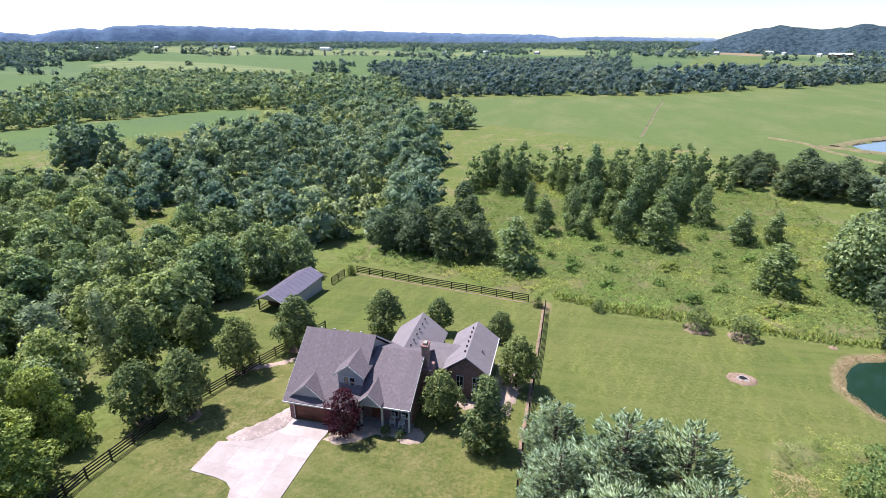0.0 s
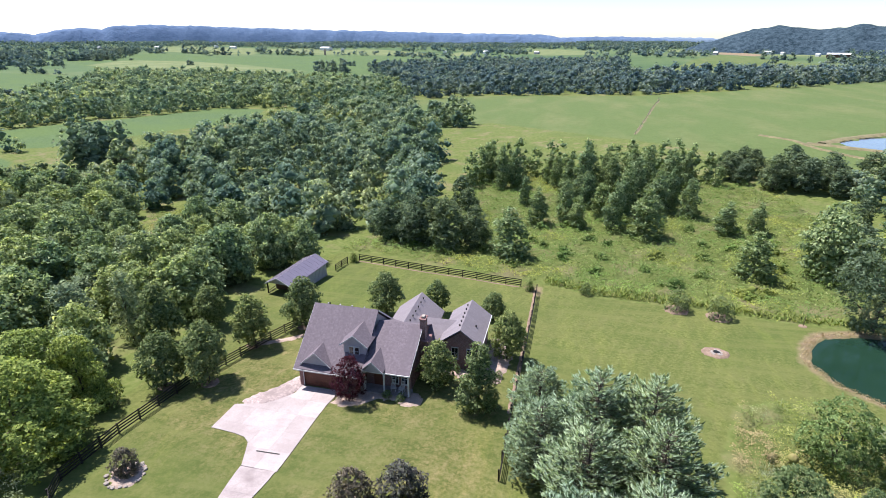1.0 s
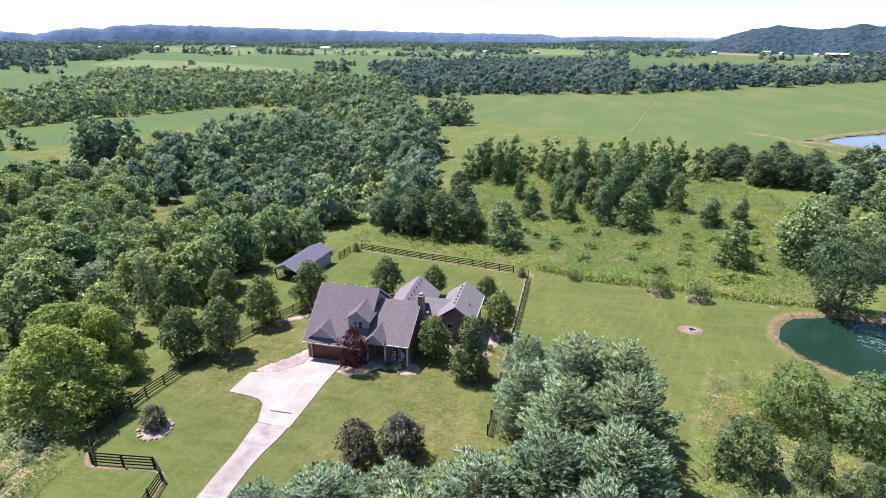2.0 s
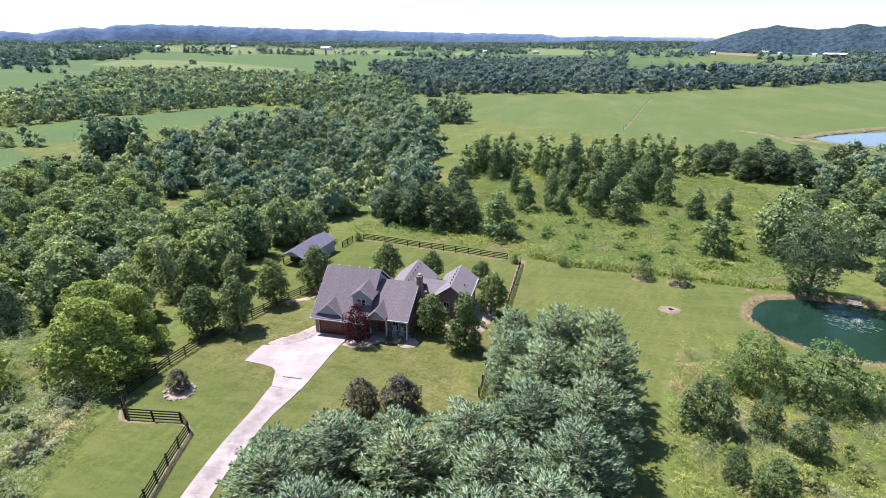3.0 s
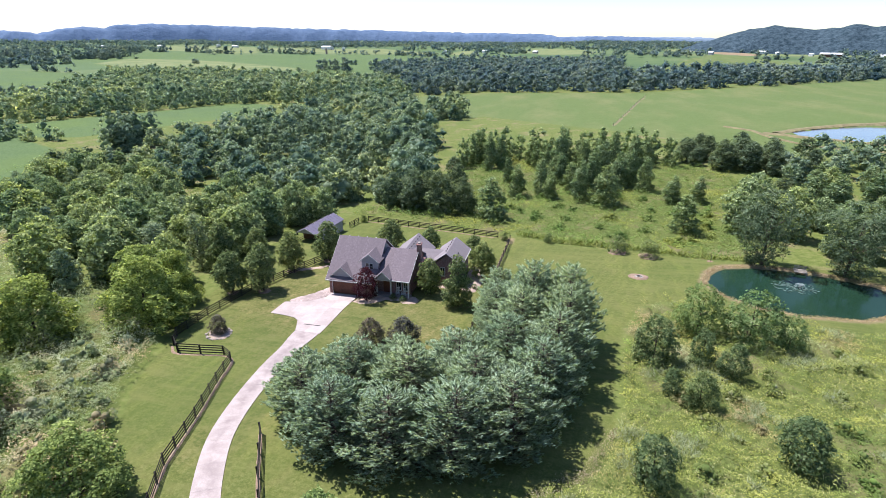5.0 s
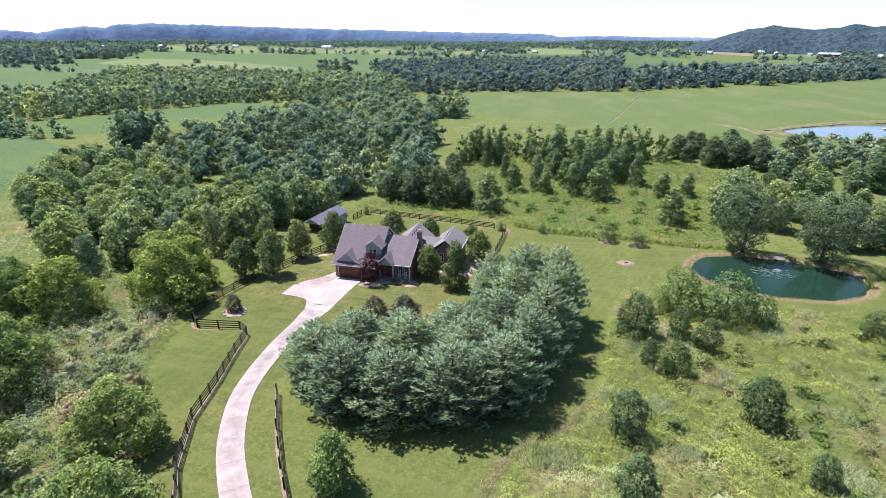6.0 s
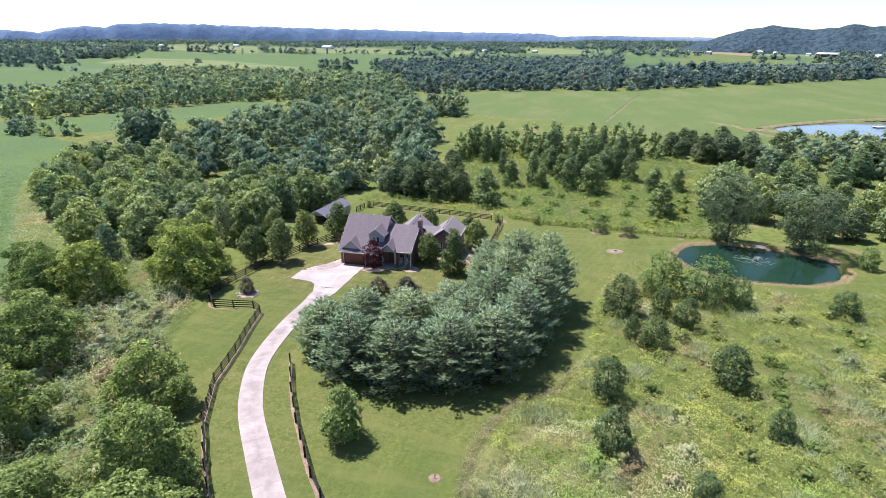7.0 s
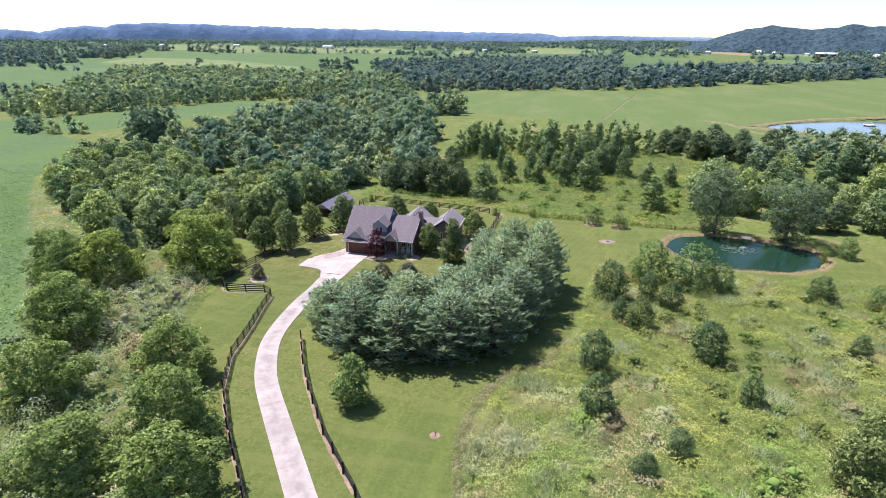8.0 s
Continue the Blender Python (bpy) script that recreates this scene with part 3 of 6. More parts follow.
def build_house():
    house = thing("house", "brick and grey siding farmhouse under purple-grey shingle roofs", "house")
    base = -0.2
    # garage block
    part("wall", box(-26.2, -18.75, 40.62, 40.86, 2.78, 3.42), BRICK, house)
    part("wall", box(-26.2, -25.65, 40.62, 40.86, base, 2.78), BRICK, house)
    part("wall", box(-21.55, -18.75, 40.62, 40.86, base, 2.78), BRICK, house)
    part("wall", gable_wall(40.86, 52.6, -26.2, base, 3.25, 7.85, 0.24, "x"), BRICK, house)
    part("wall", gable_wall(40.86, 52.6, -18.99, base, 3.25, 7.85, 0.24, "x"), SIDING, house, "grey siding wall")
    part("wall", box(-26.2, -18.75, 52.6, 52.84, base, 3.2), BRICK, house)
    roof_pair("roof", (-26.62, 46.72, 8.25), (-18.45, 46.72, 8.25), 6.62, 5.12, SHINGLE, house)
    part("rake_trim", prism([(-26.66, 46.72, 8.20), (-26.66, 40.08, 3.06), (-26.66, 40.08, 2.88), (-26.66, 46.72, 8.02)], (0.04, 0, 0)), TRIM, house)
    part("rake_trim", prism([(-18.45, 46.72, 8.20), (-18.45, 53.3, 3.10), (-18.45, 53.3, 2.88), (-18.45, 46.72, 8.00)], (0.05, 0, 0)), TRIM, house)
    part("gutter", box(-26.6, -18.6, 39.98, 40.08, 2.98, 3.12), TRIM, house)
    # garage door with raised panels
    door = part("garage_door", box(-25.65, -21.55, 40.78, 40.84, 0.55, 2.78), DOOR_WOOD, house, "stained brown panelled garage door")
    for r in range(4):
        for c in range(8):
            x0, z0 = -25.6 + c * 0.508, 0.60 + r * 0.54
            part("panel", box(x0 + 0.05, x0 + 0.46, 40.755, 40.778, z0 + 0.06, z0 + 0.48, 0.008), DOOR_WOOD, door)
    for x in (-25.72, -21.57):
        part("door_trim", box(x, x + 0.09, 40.57, 40.62, 0.5, 2.8), TRIM, house)
    # garage gable on the front slope
    part("gable", gable_wall(-25.75, -22.3, 40.72, 3.35, 3.62, 5.05, 0.12), SIDING, house, "grey siding gable with half-round vent")
    roof_pair("gable_roof", (-24.02, 40.45, 5.30), (-24.02, 43.05, 5.30), 1.95, 1.72, SHINGLE, house, 0.1)
    for s in (-1, 1):
        part("rake_trim", prism([(-24.02, 40.41, 5.28), (-24.02 + s * 1.95, 40.41, 3.56), (-24.02 + s * 1.95, 40.41, 3.42), (-24.02, 40.41, 5.12)],
                                (0, 0.04, 0)), TRIM, house)
    bm = bmesh.new()
    arc = [(-24.02 + 0.42 * math.cos(math.pi * k / 10), 40.69, 4.08 + 0.42 * math.sin(math.pi * k / 10)) for k in range(11)]
    add_prism(bm, arc, (0, 0.03, 0))
    part("vent", bm, SIDING, house, "half-round louvred vent")
    part("pent_roof", prism([(-26.0, 40.06, 3.15), (-22.1, 40.06, 3.15), (-22.1, 40.70, 3.52), (-26.0, 40.70, 3.52)], (0, 0, 0.05)), SHINGLE, house)
    # dormer
    part("dormer_wall", gable_wall(-21.2, -18.5, 42.25, 3.9, 5.95, 7.05, 0.16), SIDING, house, "grey siding dormer front")
    part("dormer_wall", prism([(-21.2, 42.41, 4.4), (-21.2, 42.41, 5.95), (-21.2, 43.75, 5.95)], (0.12, 0, 0)), SIDING, house)
    part("dormer_wall", prism([(-18.62, 42.41, 4.4), (-18.62, 42.41, 5.95), (-18.62, 43.75, 5.95)], (0.12, 0, 0)), SIDING, house)
    roof_pair("dormer_roof", (-19.85, 41.9, 7.28), (-19.85, 45.5, 7.28), 1.72, 1.36, SHINGLE, house, 0.12)
    for s in (-1, 1):
        part("rake_trim", prism([(-19.85, 41.86, 7.27), (-19.85 + s * 1.72, 41.86, 5.91), (-19.85 + s * 1.72, 41.86, 5.75), (-19.85, 41.86, 7.10)],
                                (0, 0.04, 0)), TRIM, house)
    window(house, -20.55, 42.2, 4.45, 0.62, 1.25, panes=1)
    window(house, -19.88, 42.2, 4.45, 0.62, 1.25, panes=1)
    # porch block
    part("wall", box(-18.75, -13.3, 42.5, 42.74, base, 3.75), BRICK, house)
    part("wall", gable_wall(42.74, 51.9, -13.54, base, 3.7, 6.5, 0.24, "x"), BRICK, house)
    part("wall", box(-18.75, -13.3, 51.9, 52.14, base, 3.6), BRICK, house)
    roof_pair("roof", (-18.45, 46.75, 6.86), (-13.0, 46.75, 6.86), 5.95, 3.12, SHINGLE, house)
    part("rake_trim", prism([(-13.0, 46.75, 6.82), (-13.0, 40.78, 3.69), (-13.0, 40.78, 3.52), (-13.0, 46.75, 6.62)], (0.05, 0, 0)), TRIM, house)
    part("gutter", box(-18.4, -13.0, 40.69, 40.79, 3.60, 3.74), TRIM, house)
    part("porch_floor", box(-18.7, -13.1, 40.95, 42.5, 0.3, 0.82, 0.02), FLOORING, house, "pale concrete porch floor")
    for x in (-18.35, -16.05, -13.2):
        p = part("porch_post", box(x - 0.09, x + 0.09, 41.0, 41.18, 0.82, 3.55, 0.01), TRIM, house, "white square porch post")
        part("post_cap", box(x - 0.13, x + 0.13, 40.96, 41.22, 3.38, 3.552), TRIM, p)
    part("porch_beam", box(-18.5, -13.1, 41.0, 41.18, 3.553, 3.68), TRIM, house)
    part("front_door", box(-17.75, -16.75, 42.44, 42.50, 0.82, 2.9, 0.01), DOOR_WOOD, house, "dark front door")
    window(house, -15.6, 42.45, 1.35, 0.85, 1.5)
    window(house, -14.45, 42.45, 1.35, 0.85, 1.5)
    # entry gable
    part("gable", gable_wall(-18.15, -16.25, 40.62, 3.75, 3.95, 4.95, 0.1), SIDING, house)
    roof_pair("gable_roof", (-17.2, 40.35, 5.22), (-17.2, 43.6, 5.22), 1.32, 1.22, SHINGLE, house, 0.1)
    for s in (-1, 1):
        part("rake_trim", prism([(-17.2, 40.31, 5.21), (-17.2 + s * 1.32, 40.31, 3.99), (-17.2 + s * 1.32, 40.31, 3.84), (-17.2, 40.31, 5.04)],
                                (0, 0.04, 0)), TRIM, house)
    # chimney
    chim = part("chimney", box(-13.28, -12.62, 46.3, 47.3, 0.0, 7.75, 0.02), BRICK, house, "dark brick chimney")
    part("chimney_base", box(-13.28, -12.1, 45.9, 47.7, -0.1, 5.2, 0.02), BRICK, chim)
    part("chimney_cap", box(-13.36, -12.54, 46.22, 47.38, 7.75, 7.9, 0.02), BRICK, chim)
    part("flue", box(-13.15, -12.75, 46.5, 47.1, 7.9, 8.15, 0.03), STONE, chim, "pale clay flue")
    # long rear wing
    part("wall", box(-18.9, -18.66, 52.2, 57.0, base, 3.3), BRICK, house)
    part("wall", box(-13.36, -13.12, 49.0, 57.0, base, 3.3), BRICK, house)
    part("wall", gable_wall(-18.66, -13.36, 56.76, base, 3.3, 5.4, 0.24), BRICK, house)
    roof_pair("roof", (-16.0, 47.2, 5.85), (-16.0, 57.15, 5.85), 3.2, 2.55, SHINGLE_WING, house)
    # connector
    part("wall", box(-13.12, -10.7, 49.5, 49.72, base, 3.4), BRICK, house)
    roof_pair("roof", (-15.0, 51.6, 5.25), (-9.5, 51.6, 5.25), 2.5, 1.85, SHINGLE_WING, house)
    # bedroom wing
    part("wall", gable_wall(-10.85, -6.5, 48.2, base, 4.0, 5.75, 0.24), BRICK, house)
    part("wall", box(-6.74, -6.5, 48.44, 55.7, base, 4.0), BRICK, house)
    part("wall", box(-10.85, -10.61, 48.44, 55.7, base, 4.0), BRICK, house)
    part("wall", gable_wall(-10.61, -6.74, 55.46, base, 4.0, 5.7, 0.24), BRICK, house)
    roof_pair("roof", (-8.75, 47.85, 6.12), (-8.75, 56.0, 6.12), 2.62, 1.98, SHINGLE_WING, house)
    part("gutter", box(-6.13, -6.04, 47.9, 55.95, 4.0, 4.14), TRIM, house)
    window(house, -9.85, 48.15, 1.95, 0.85, 1.55)
    window(house, -8.0, 48.15, 1.95, 0.85, 1.55)
    # roof vents in rows beside the ridges
    for k in range(6):
        vent("roof_vent", house, -15.45, 49.6 + k * 1.25, 5.62)
    for k in range(6):
        vent("roof_vent", house, -9.1, 49.3 + k * 1.05, 5.98)
    vent("roof_vent", house, -7.35, 50.9, 5.16)
    for k in range(4):
        vent("roof_vent", house, -25.0 + k * 1.55, 46.98, 8.12, SIDING)
    return house


def vent(name, parent, x, y, z, material=None):
    bm = bmesh.new()
    add_tube(bm, [(x, y, z - 0.1), (x, y, z + 0.12)], [0.08, 0.08], 8)
    add_tube(bm, [(x, y, z + 0.10), (x, y, z + 0.15)], [0.12, 0.05], 8)
    part(name, bm, material or DARK_METAL, parent)


build_house()


def build_chair(at, rz):
    ob = thing("rocking_chair", "white slatted rocking chair on the front porch", "chair", at, rz, "porch chairs")
    part("seat", box(-0.28, 0.28, -0.26, 0.26, 0.40, 0.44, 0.01), TRIM, ob)
    for x in (-0.26, 0.22):
        part("rocker", prism([(x, -0.42, 0.06), (x, -0.2, 0.0), (x, 0.25, 0.0), (x, 0.5, 0.07), (x, 0.5, 0.11), (x, 0.25, 0.04), (x, -0.2, 0.04),
                              (x, -0.42, 0.10)], (0.04, 0, 0)), TRIM, ob)
        part("arm", box(x - 0.03, x + 0.07, -0.28, 0.26, 0.62, 0.65), TRIM, ob)
        for y in (-0.24, 0.2):
            part("leg", box(x, x + 0.04, y, y + 0.04, 0.04, 0.62), TRIM, ob)
    for k in range(5):
        x = -0.22 + k * 0.11
        part("slat", prism([(x - 0.03, 0.24, 0.44), (x + 0.03, 0.24, 0.44), (x + 0.03, 0.40, 1.18), (x - 0.03, 0.40, 1.18)], (0, 0.02, 0)), TRIM, ob)
    part("top_rail", box(-0.28, 0.28, 0.385, 0.43, 1.14, 1.24, 0.008), TRIM, ob)


build_chair((-15.2, 41.75, 0.82), 6)
build_chair((-14.2, 41.7, 0.82), -10)


# ---------------------------------------------------------------- shed
def build_shed():
    x, y = -41.5, 69.0
    z = level(x, y) - 0.1
    ob = thing("shed", "long grey metal shed with purple-grey roof and open porch end", "shed", (x, y, z), -6)
    w, l, e, r = 2.3, 5.4, 2.45, 3.55
    part("wall", box(w - 0.08, w, -l + 2.2, l, 0, e), SHED_WALL, ob)
    part("wall", box(-w, -w + 0.08, -l + 2.2, l, 0, e), SHED_WALL, ob)
    part("wall", gable_wall(-w + 0.08, w - 0.08, l - 0.08, 0, e, r - 0.12, 0.08), SHED_WALL, ob)
    part("wall", gable_wall(-w + 0.08, w - 0.08, -l + 2.2, 0, e, r - 0.12, 0.08), SHED_WOOD, ob, "brown board end wall")
    part("gable", prism([(-w, -l + 0.05, e), (w, -l + 0.05, e), (0, -l + 0.05, r - 0.1)], (0, 0.08, 0)), SHED_WALL, ob)
    for s in (-1, 1):
        slope = part("roof", prism([(0, -l - 0.3, r), (0, l + 0.3, r), (s * (w + 0.3), l + 0.3, e - 0.12), (s * (w + 0.3), -l - 0.3, e - 0.12)],
                                   (0, 0, 0.06)), SHED_ROOF, ob, "purple-grey painted metal roof")
        for k in range(12):
            yy = -l - 0.2 + k * (2 * l + 0.4) / 11
            part("seam", prism([(s * 0.02, yy, r + 0.06), (s * (w + 0.28), yy, e - 0.06), (s * (w + 0.28), yy, e - 0.03), (s * 0.02, yy, r + 0.09)],
                               (0, 0.03, 0)), SHED_ROOF, slope)
        for yy in (-l - 0.36, l + 0.30):
            part("rake_trim", prism([(0, yy, r + 0.08), (s * (w + 0.3), yy, e - 0.05), (s * (w + 0.3), yy, e - 0.2), (0, yy, r - 0.07)], (0, 0.06, 0)),
                 TRIM, ob)
        part("porch_post", box(s * (w - 0.07) - 0.07, s * (w - 0.07) + 0.07, -l, -l + 0.14, 0, e), FENCE_PAINT, ob)
    part("porch_rail", box(-w, -w + 0.06, -l + 0.15, -l + 2.1, 0.85, 0.95), FENCE_PAINT, ob)
    part("porch_rail", box(-w, -w + 0.06, -l + 0.15, -l + 2.1, 0.45, 0.55), FENCE_PAINT, ob)
    part("slab", box(-w - 0.1, w + 0.1, -l - 0.1, l + 0.05, -0.4, 0.02), FLOORING, ob)
    for k in range(20):
        yy = -l + 2.4 + k * (2 * l - 2.5) / 19
        part("wall_rib", box(w + 0.001, w + 0.03, yy, yy + 0.05, 0.03, e - 0.15), SHED_WALL, ob)


build_shed()


# ---------------------------------------------------------------- drive
def smooth_line(pts, step):
    """Points about step apart along a rounded line through pts."""
    out = []
    p = [Vector(q) for q in pts]
    p = [p[0] * 2 - p[1]] + p + [p[-1] * 2 - p[-2]]
    for i in range(1, len(p) - 2):
        a, b, c, d = p[i - 1:i + 3]
        k = max(2, int((c - b).length / 0.25))
        for j in range(k):
            t = j / k
            out.append(0.5 * (2 * b + (c - a) * t + (2 * a - 5 * b + 4 * c - d) * t * t + (3 * b - a - 3 * c + d) * t ** 3))
    out.append(p[-2])
    picked, run = [out[0]], 0.0
    for u, w in zip(out, out[1:]):
        run += (w - u).length
        if run >= step:
            picked.append(w)
            run = 0.0
    return picked


def clip_half(poly, axis, at, keep_over):
    res = []
    for a, b in zip(poly, poly[1:] + poly[:1]):
        ia, ib = (a[axis] >= at) == keep_over, (b[axis] >= at) == keep_over
        if ia:
            res.append(a)
        if ia != ib:
            k = (at - a[axis]) / (b[axis] - a[axis])
            res.append((a[0] + k * (b[0] - a[0]), a[1] + k * (b[1] - a[1])))
    return res


def slab(name, outline, material, parent, rise=0.05, label=""):
    """A thin slab that lies on the ground along its outline."""
    bm = bmesh.new()
    top = [bm.verts.new((x, y, level(x, y) + rise)) for x, y in outline]
    low = [bm.verts.new((x, y, level(x, y) - 0.25)) for x, y in outline]
    bm.faces.new(top)
    for i in range(len(top)):
        j = (i + 1) % len(top)
        bm.faces.new((top[i], low[i], low[j], top[j]))
    return part(name, bm, material, parent, label)


def build_drive():
    drive = thing("driveway", "pale concrete driveway in jointed panels", "driveway", kind="structure")
    line = smooth_line([(22, -58, 0), (8, -36, 0), (-1, -22.5, 0), (-5.1, -17.5, 0), (-8.7, -13.2, 0), (-12.3, -8.9, 0), (-16.5, -3.7, 0),
                        (-18.9, 0.2, 0), (-21.0, 4.7, 0), (-22.2, 9.5, 0), (-22.9, 15, 0), (-23.2, 20, 0), (-23.35, 27, 0)], 1.0)
    half = 1.22

    def cross(i):
        d = (line[min(i + 1, len(line) - 1)] - line[max(i - 1, 0)]).normalized()
        return Vector((-d.y, d.x, 0))

    step = 3
    for i in range(0, len(line) - 1, step):
        k = list(range(i, min(i + step, len(line) - 1) + 1))
        left, right = [], []
        for n, j in enumerate(k):
            p = line[j]
            d = (line[min(j + 1, len(line) - 1)] - line[max(j - 1, 0)]).normalized()
            push = d * 0.007 * (1 if n == 0 else -1 if n == len(k) - 1 else 0)
            w = half + (0.55 * ease(p.y, 21, 27))
            left.append(p + cross(j) * w + push)
            right.append(p - cross(j) * (half + 0.5 * float(ease(p.y, 21, 27))) + push)
        bm = bmesh.new()
        oil = bm.verts.layers.float.new("crown_line")
        lanes = [[a.lerp(b, f) for a, b in zip(left, right)] for f in (0, 0.06, 0.3, 0.5, 0.7, 0.94, 1)]
        tops = [[bm.verts.new((q.x, q.y, level(q.x, q.y) + 0.07)) for q in row] for row in lanes]
        for lane, amount in zip(tops, (0, 0.25, 0.75, 1, 0.75, 0.25, 0)):
            for vert in lane:
                vert[oil] = amount
        lows = [[bm.verts.new((q.x, q.y, level(q.x, q.y) - 0.2)) for q in row] for row in (left, right)]
        for n in range(len(k) - 1):
            for u, w in zip(tops, tops[1:]):
                bm.faces.new((u[n], w[n], w[n + 1], u[n + 1]))
            for s in (0, -1):
                bm.faces.new((tops[s][n], tops[s][n + 1], lows[s][n + 1], lows[s][n]))
        for n in (0, -1):
            bm.faces.new([lane[n] for lane in tops] + [lows[1][n], lows[0][n]])
        part("concrete_panel", bm, CONCRETE, drive)
    apron = [(-25.1, 27.03), (-26.0, 29.2), (-26.4, 30.1), (-27.2, 30.7), (-28.5, 30.95), (-31.2, 31.1), (-31.3, 35.3), (-28.3, 36.2), (-27.1, 37.5), (-26.1, 39.0), (-25.9, 40.5),
             (-21.2, 40.55), (-21.6, 37.9), (-21.5, 27.03)]
    xs, ys = [-31.5, -28.6, -26.2, -23.8, -21.0], [27.0, 29.6, 32.4, 35.2, 38.0, 40.7]
    for x0, x1 in zip(xs, xs[1:]):
        for y0, y1 in zip(ys, ys[1:]):
            poly = clip_half(apron, 0, x0 + 0.004, True)
            for axis, at, over in ((0, x1 - 0.004, False), (1, y0 + 0.004, True), (1, y1 - 0.004, False)):
                poly = clip_half(poly, axis, at, over) if len(poly) > 2 else poly
            if len(poly) > 2:
                slab("concrete_panel", poly, CONCRETE, drive, 0.07)
    grate = prism([(-24.9, 29.08, 0), (-22.45, 29.18, 0), (-22.45, 29.32, 0), (-24.9, 29.22, 0)], (0, 0, 0.02))
    g = part("drain_grate", grate, DARK_METAL, None, "dark metal trench drain across the driveway")
    g.location.z = level(-23.6, 29.2) + 0.075
    tagged(g, category="drain")


build_drive()


# ---------------------------------------------------------------- fences
def build_fence(points, label):
    """A four-rail board fence along a line."""
    fence = thing("fence", label, "fence", group="board fences")
    line = [Vector((x, y, 0)) for x, y in points]
    posts = []
    for a, b in zip(line, line[1:]):
        n = max(1, round((b - a).length / 2.45))
        posts += [a.lerp(b, k / n) for k in range(n)]
    posts.append(line[-1])
    rng = random.Random(len(posts))
    for p in posts:
        z = level(p.x, p.y)
        bm = box(-0.07, 0.07, -0.07, 0.07, -0.3, 1.38 + rng.uniform(-0.03, 0.04), 0.012)
        ob = part("post", bm, FENCE_PAINT, fence)
        ob.matrix_basis = pose(p.x, p.y, z, rng.uniform(-1.5, 1.5), rng.uniform(-1.5, 1.5), rng.uniform(-8, 8))
    for a, b in zip(posts, posts[1:]):
        for h in (0.22, 0.55, 0.88, 1.2):
            za, zb = level(a.x, a.y) + h + rng.uniform(-0.02, 0.02), level(b.x, b.y) + h + rng.uniform(-0.02, 0.02)
            d = (b - a).normalized()
            s = Vector((-d.y, d.x, 0)) * 0.09
            lo = [(a.x + s.x, a.y + s.y, za), (b.x + s.x, b.y + s.y, zb), (b.x + s.x, b.y + s.y, zb + 0.14), (a.x + s.x, a.y + s.y, za + 0.14)]
            part("rail", prism(lo, s * -0.35), FENCE_PAINT, fence)
    return fence


build_fence([(-37.9, 76.4), (-37.6, 81.0)], "short black board fence beside the shed")
build_fence([(-36.0, 83.2), (-28, 81.5), (-17.2, 79.4), (-4.0, 77.3)], "black four-rail board fence behind the back yard")
build_fence([(-1.2, 75.5), (-1.25, 64.9), (-1.5, 50), (-1.7, 41), (-1.7, 31)], "black four-rail board fence beside the back yard")
build_fence([(-38.0, 66.0), (-34.8, 62.0)], "short black board fence in front of the shed")
build_fence([(-31.6, 60.5), (-33.6, 54), (-36.6, 44.5), (-38.6, 38), (-39.4, 28), (-39.2, 21.4), (-38.0, 19.3), (-36.2, 17.8), (-30.2, 18.6), (-28.4, 17.4),
             (-27.2, 13), (-25.4, 7.0), (-23.6, 0.4), (-20.3, -5.9), (-16, -11.5), (-9.8, -18.5), (-3, -27)],
            "long black four-rail board fence curving beside the driveway")
build_fence([(-17.6, 6.3), (-14.6, 1.0), (-11.6, -3.6), (-6.8, -10), (-1.0, -16.2), (6, -25)], "black board fence between driveway and lawn")


# ---------------------------------------------------------------- beds, ponds and small things on the ground
def ground_sheet(name, poly, material, label, category, lift=0.06, step=0.5, kind="structure"):
    """A bed that follows the ground inside a polygon, with a ragged mounded edge."""
    xs, ys = [p[0] for p in poly], [p[1] for p in poly]
    gx, gy = np.meshgrid(np.arange(min(xs) - 1, max(xs) + 1, step), np.arange(min(ys) - 1, max(ys) + 1, step))
    d = sd(poly, gx, gy) + 0.12 * np.sin(gx * 3.1) * np.sin(gy * 2.7)
    z = land(gx, gy) + np.where(d > 0, lift * ease(d, 0, 0.5), -0.35) + 0.045
    m, n = gx.shape
    idx = np.arange(m * n).reshape(m, n)
    faces = np.stack([idx[:-1, :-1], idx[:-1, 1:], idx[1:, 1:], idx[1:, :-1]], -1).reshape(-1, 4)
    keep = (d.ravel()[faces] > -step).any(1)
    me = fast_mesh(name, np.stack([gx, gy, z], -1).reshape(-1, 3), faces[keep], material)
    return tagged(new(name, me), label, category, kind=kind)


ground_sheet("planting_bed", [(-21.5, 38.2), (-20.8, 37.9), (-19.8, 37.9), (-18.4, 38.4), (-17.4, 39.4), (-16.4, 40.1), (-14.9, 40.2), (-13.2, 39.5), (-11.9, 39.9), (-11.3, 41.4), (-12.4, 42.4),
              (-18.6, 42.3), (-21.2, 40.5)], MULCH, "pale mulch bed in front of the porch", "garden bed", 0.10, 0.35)
ground_sheet("gravel_bed", [(-31.4, 35.4), (-30.4, 37.3), (-28.7, 39.6), (-27.5, 42.0), (-26.5, 43.0), (-25.8, 40.5), (-26.0, 38.9), (-27.0, 37.3), (-28.2, 36.0)], GRAVEL,
             "pinkish gravel bed beside the garage", "gravel", 0.14, 0.4)
ground_sheet("stone_bed", [(-36.0, 23.2), (-35.2, 24.8), (-33.6, 25.2), (-32.6, 23.9), (-32.9, 22.0), (-34.4, 21.6)], MULCH,
             "pale stone ring round a bronze shrub", "garden bed", 0.12, 0.3)
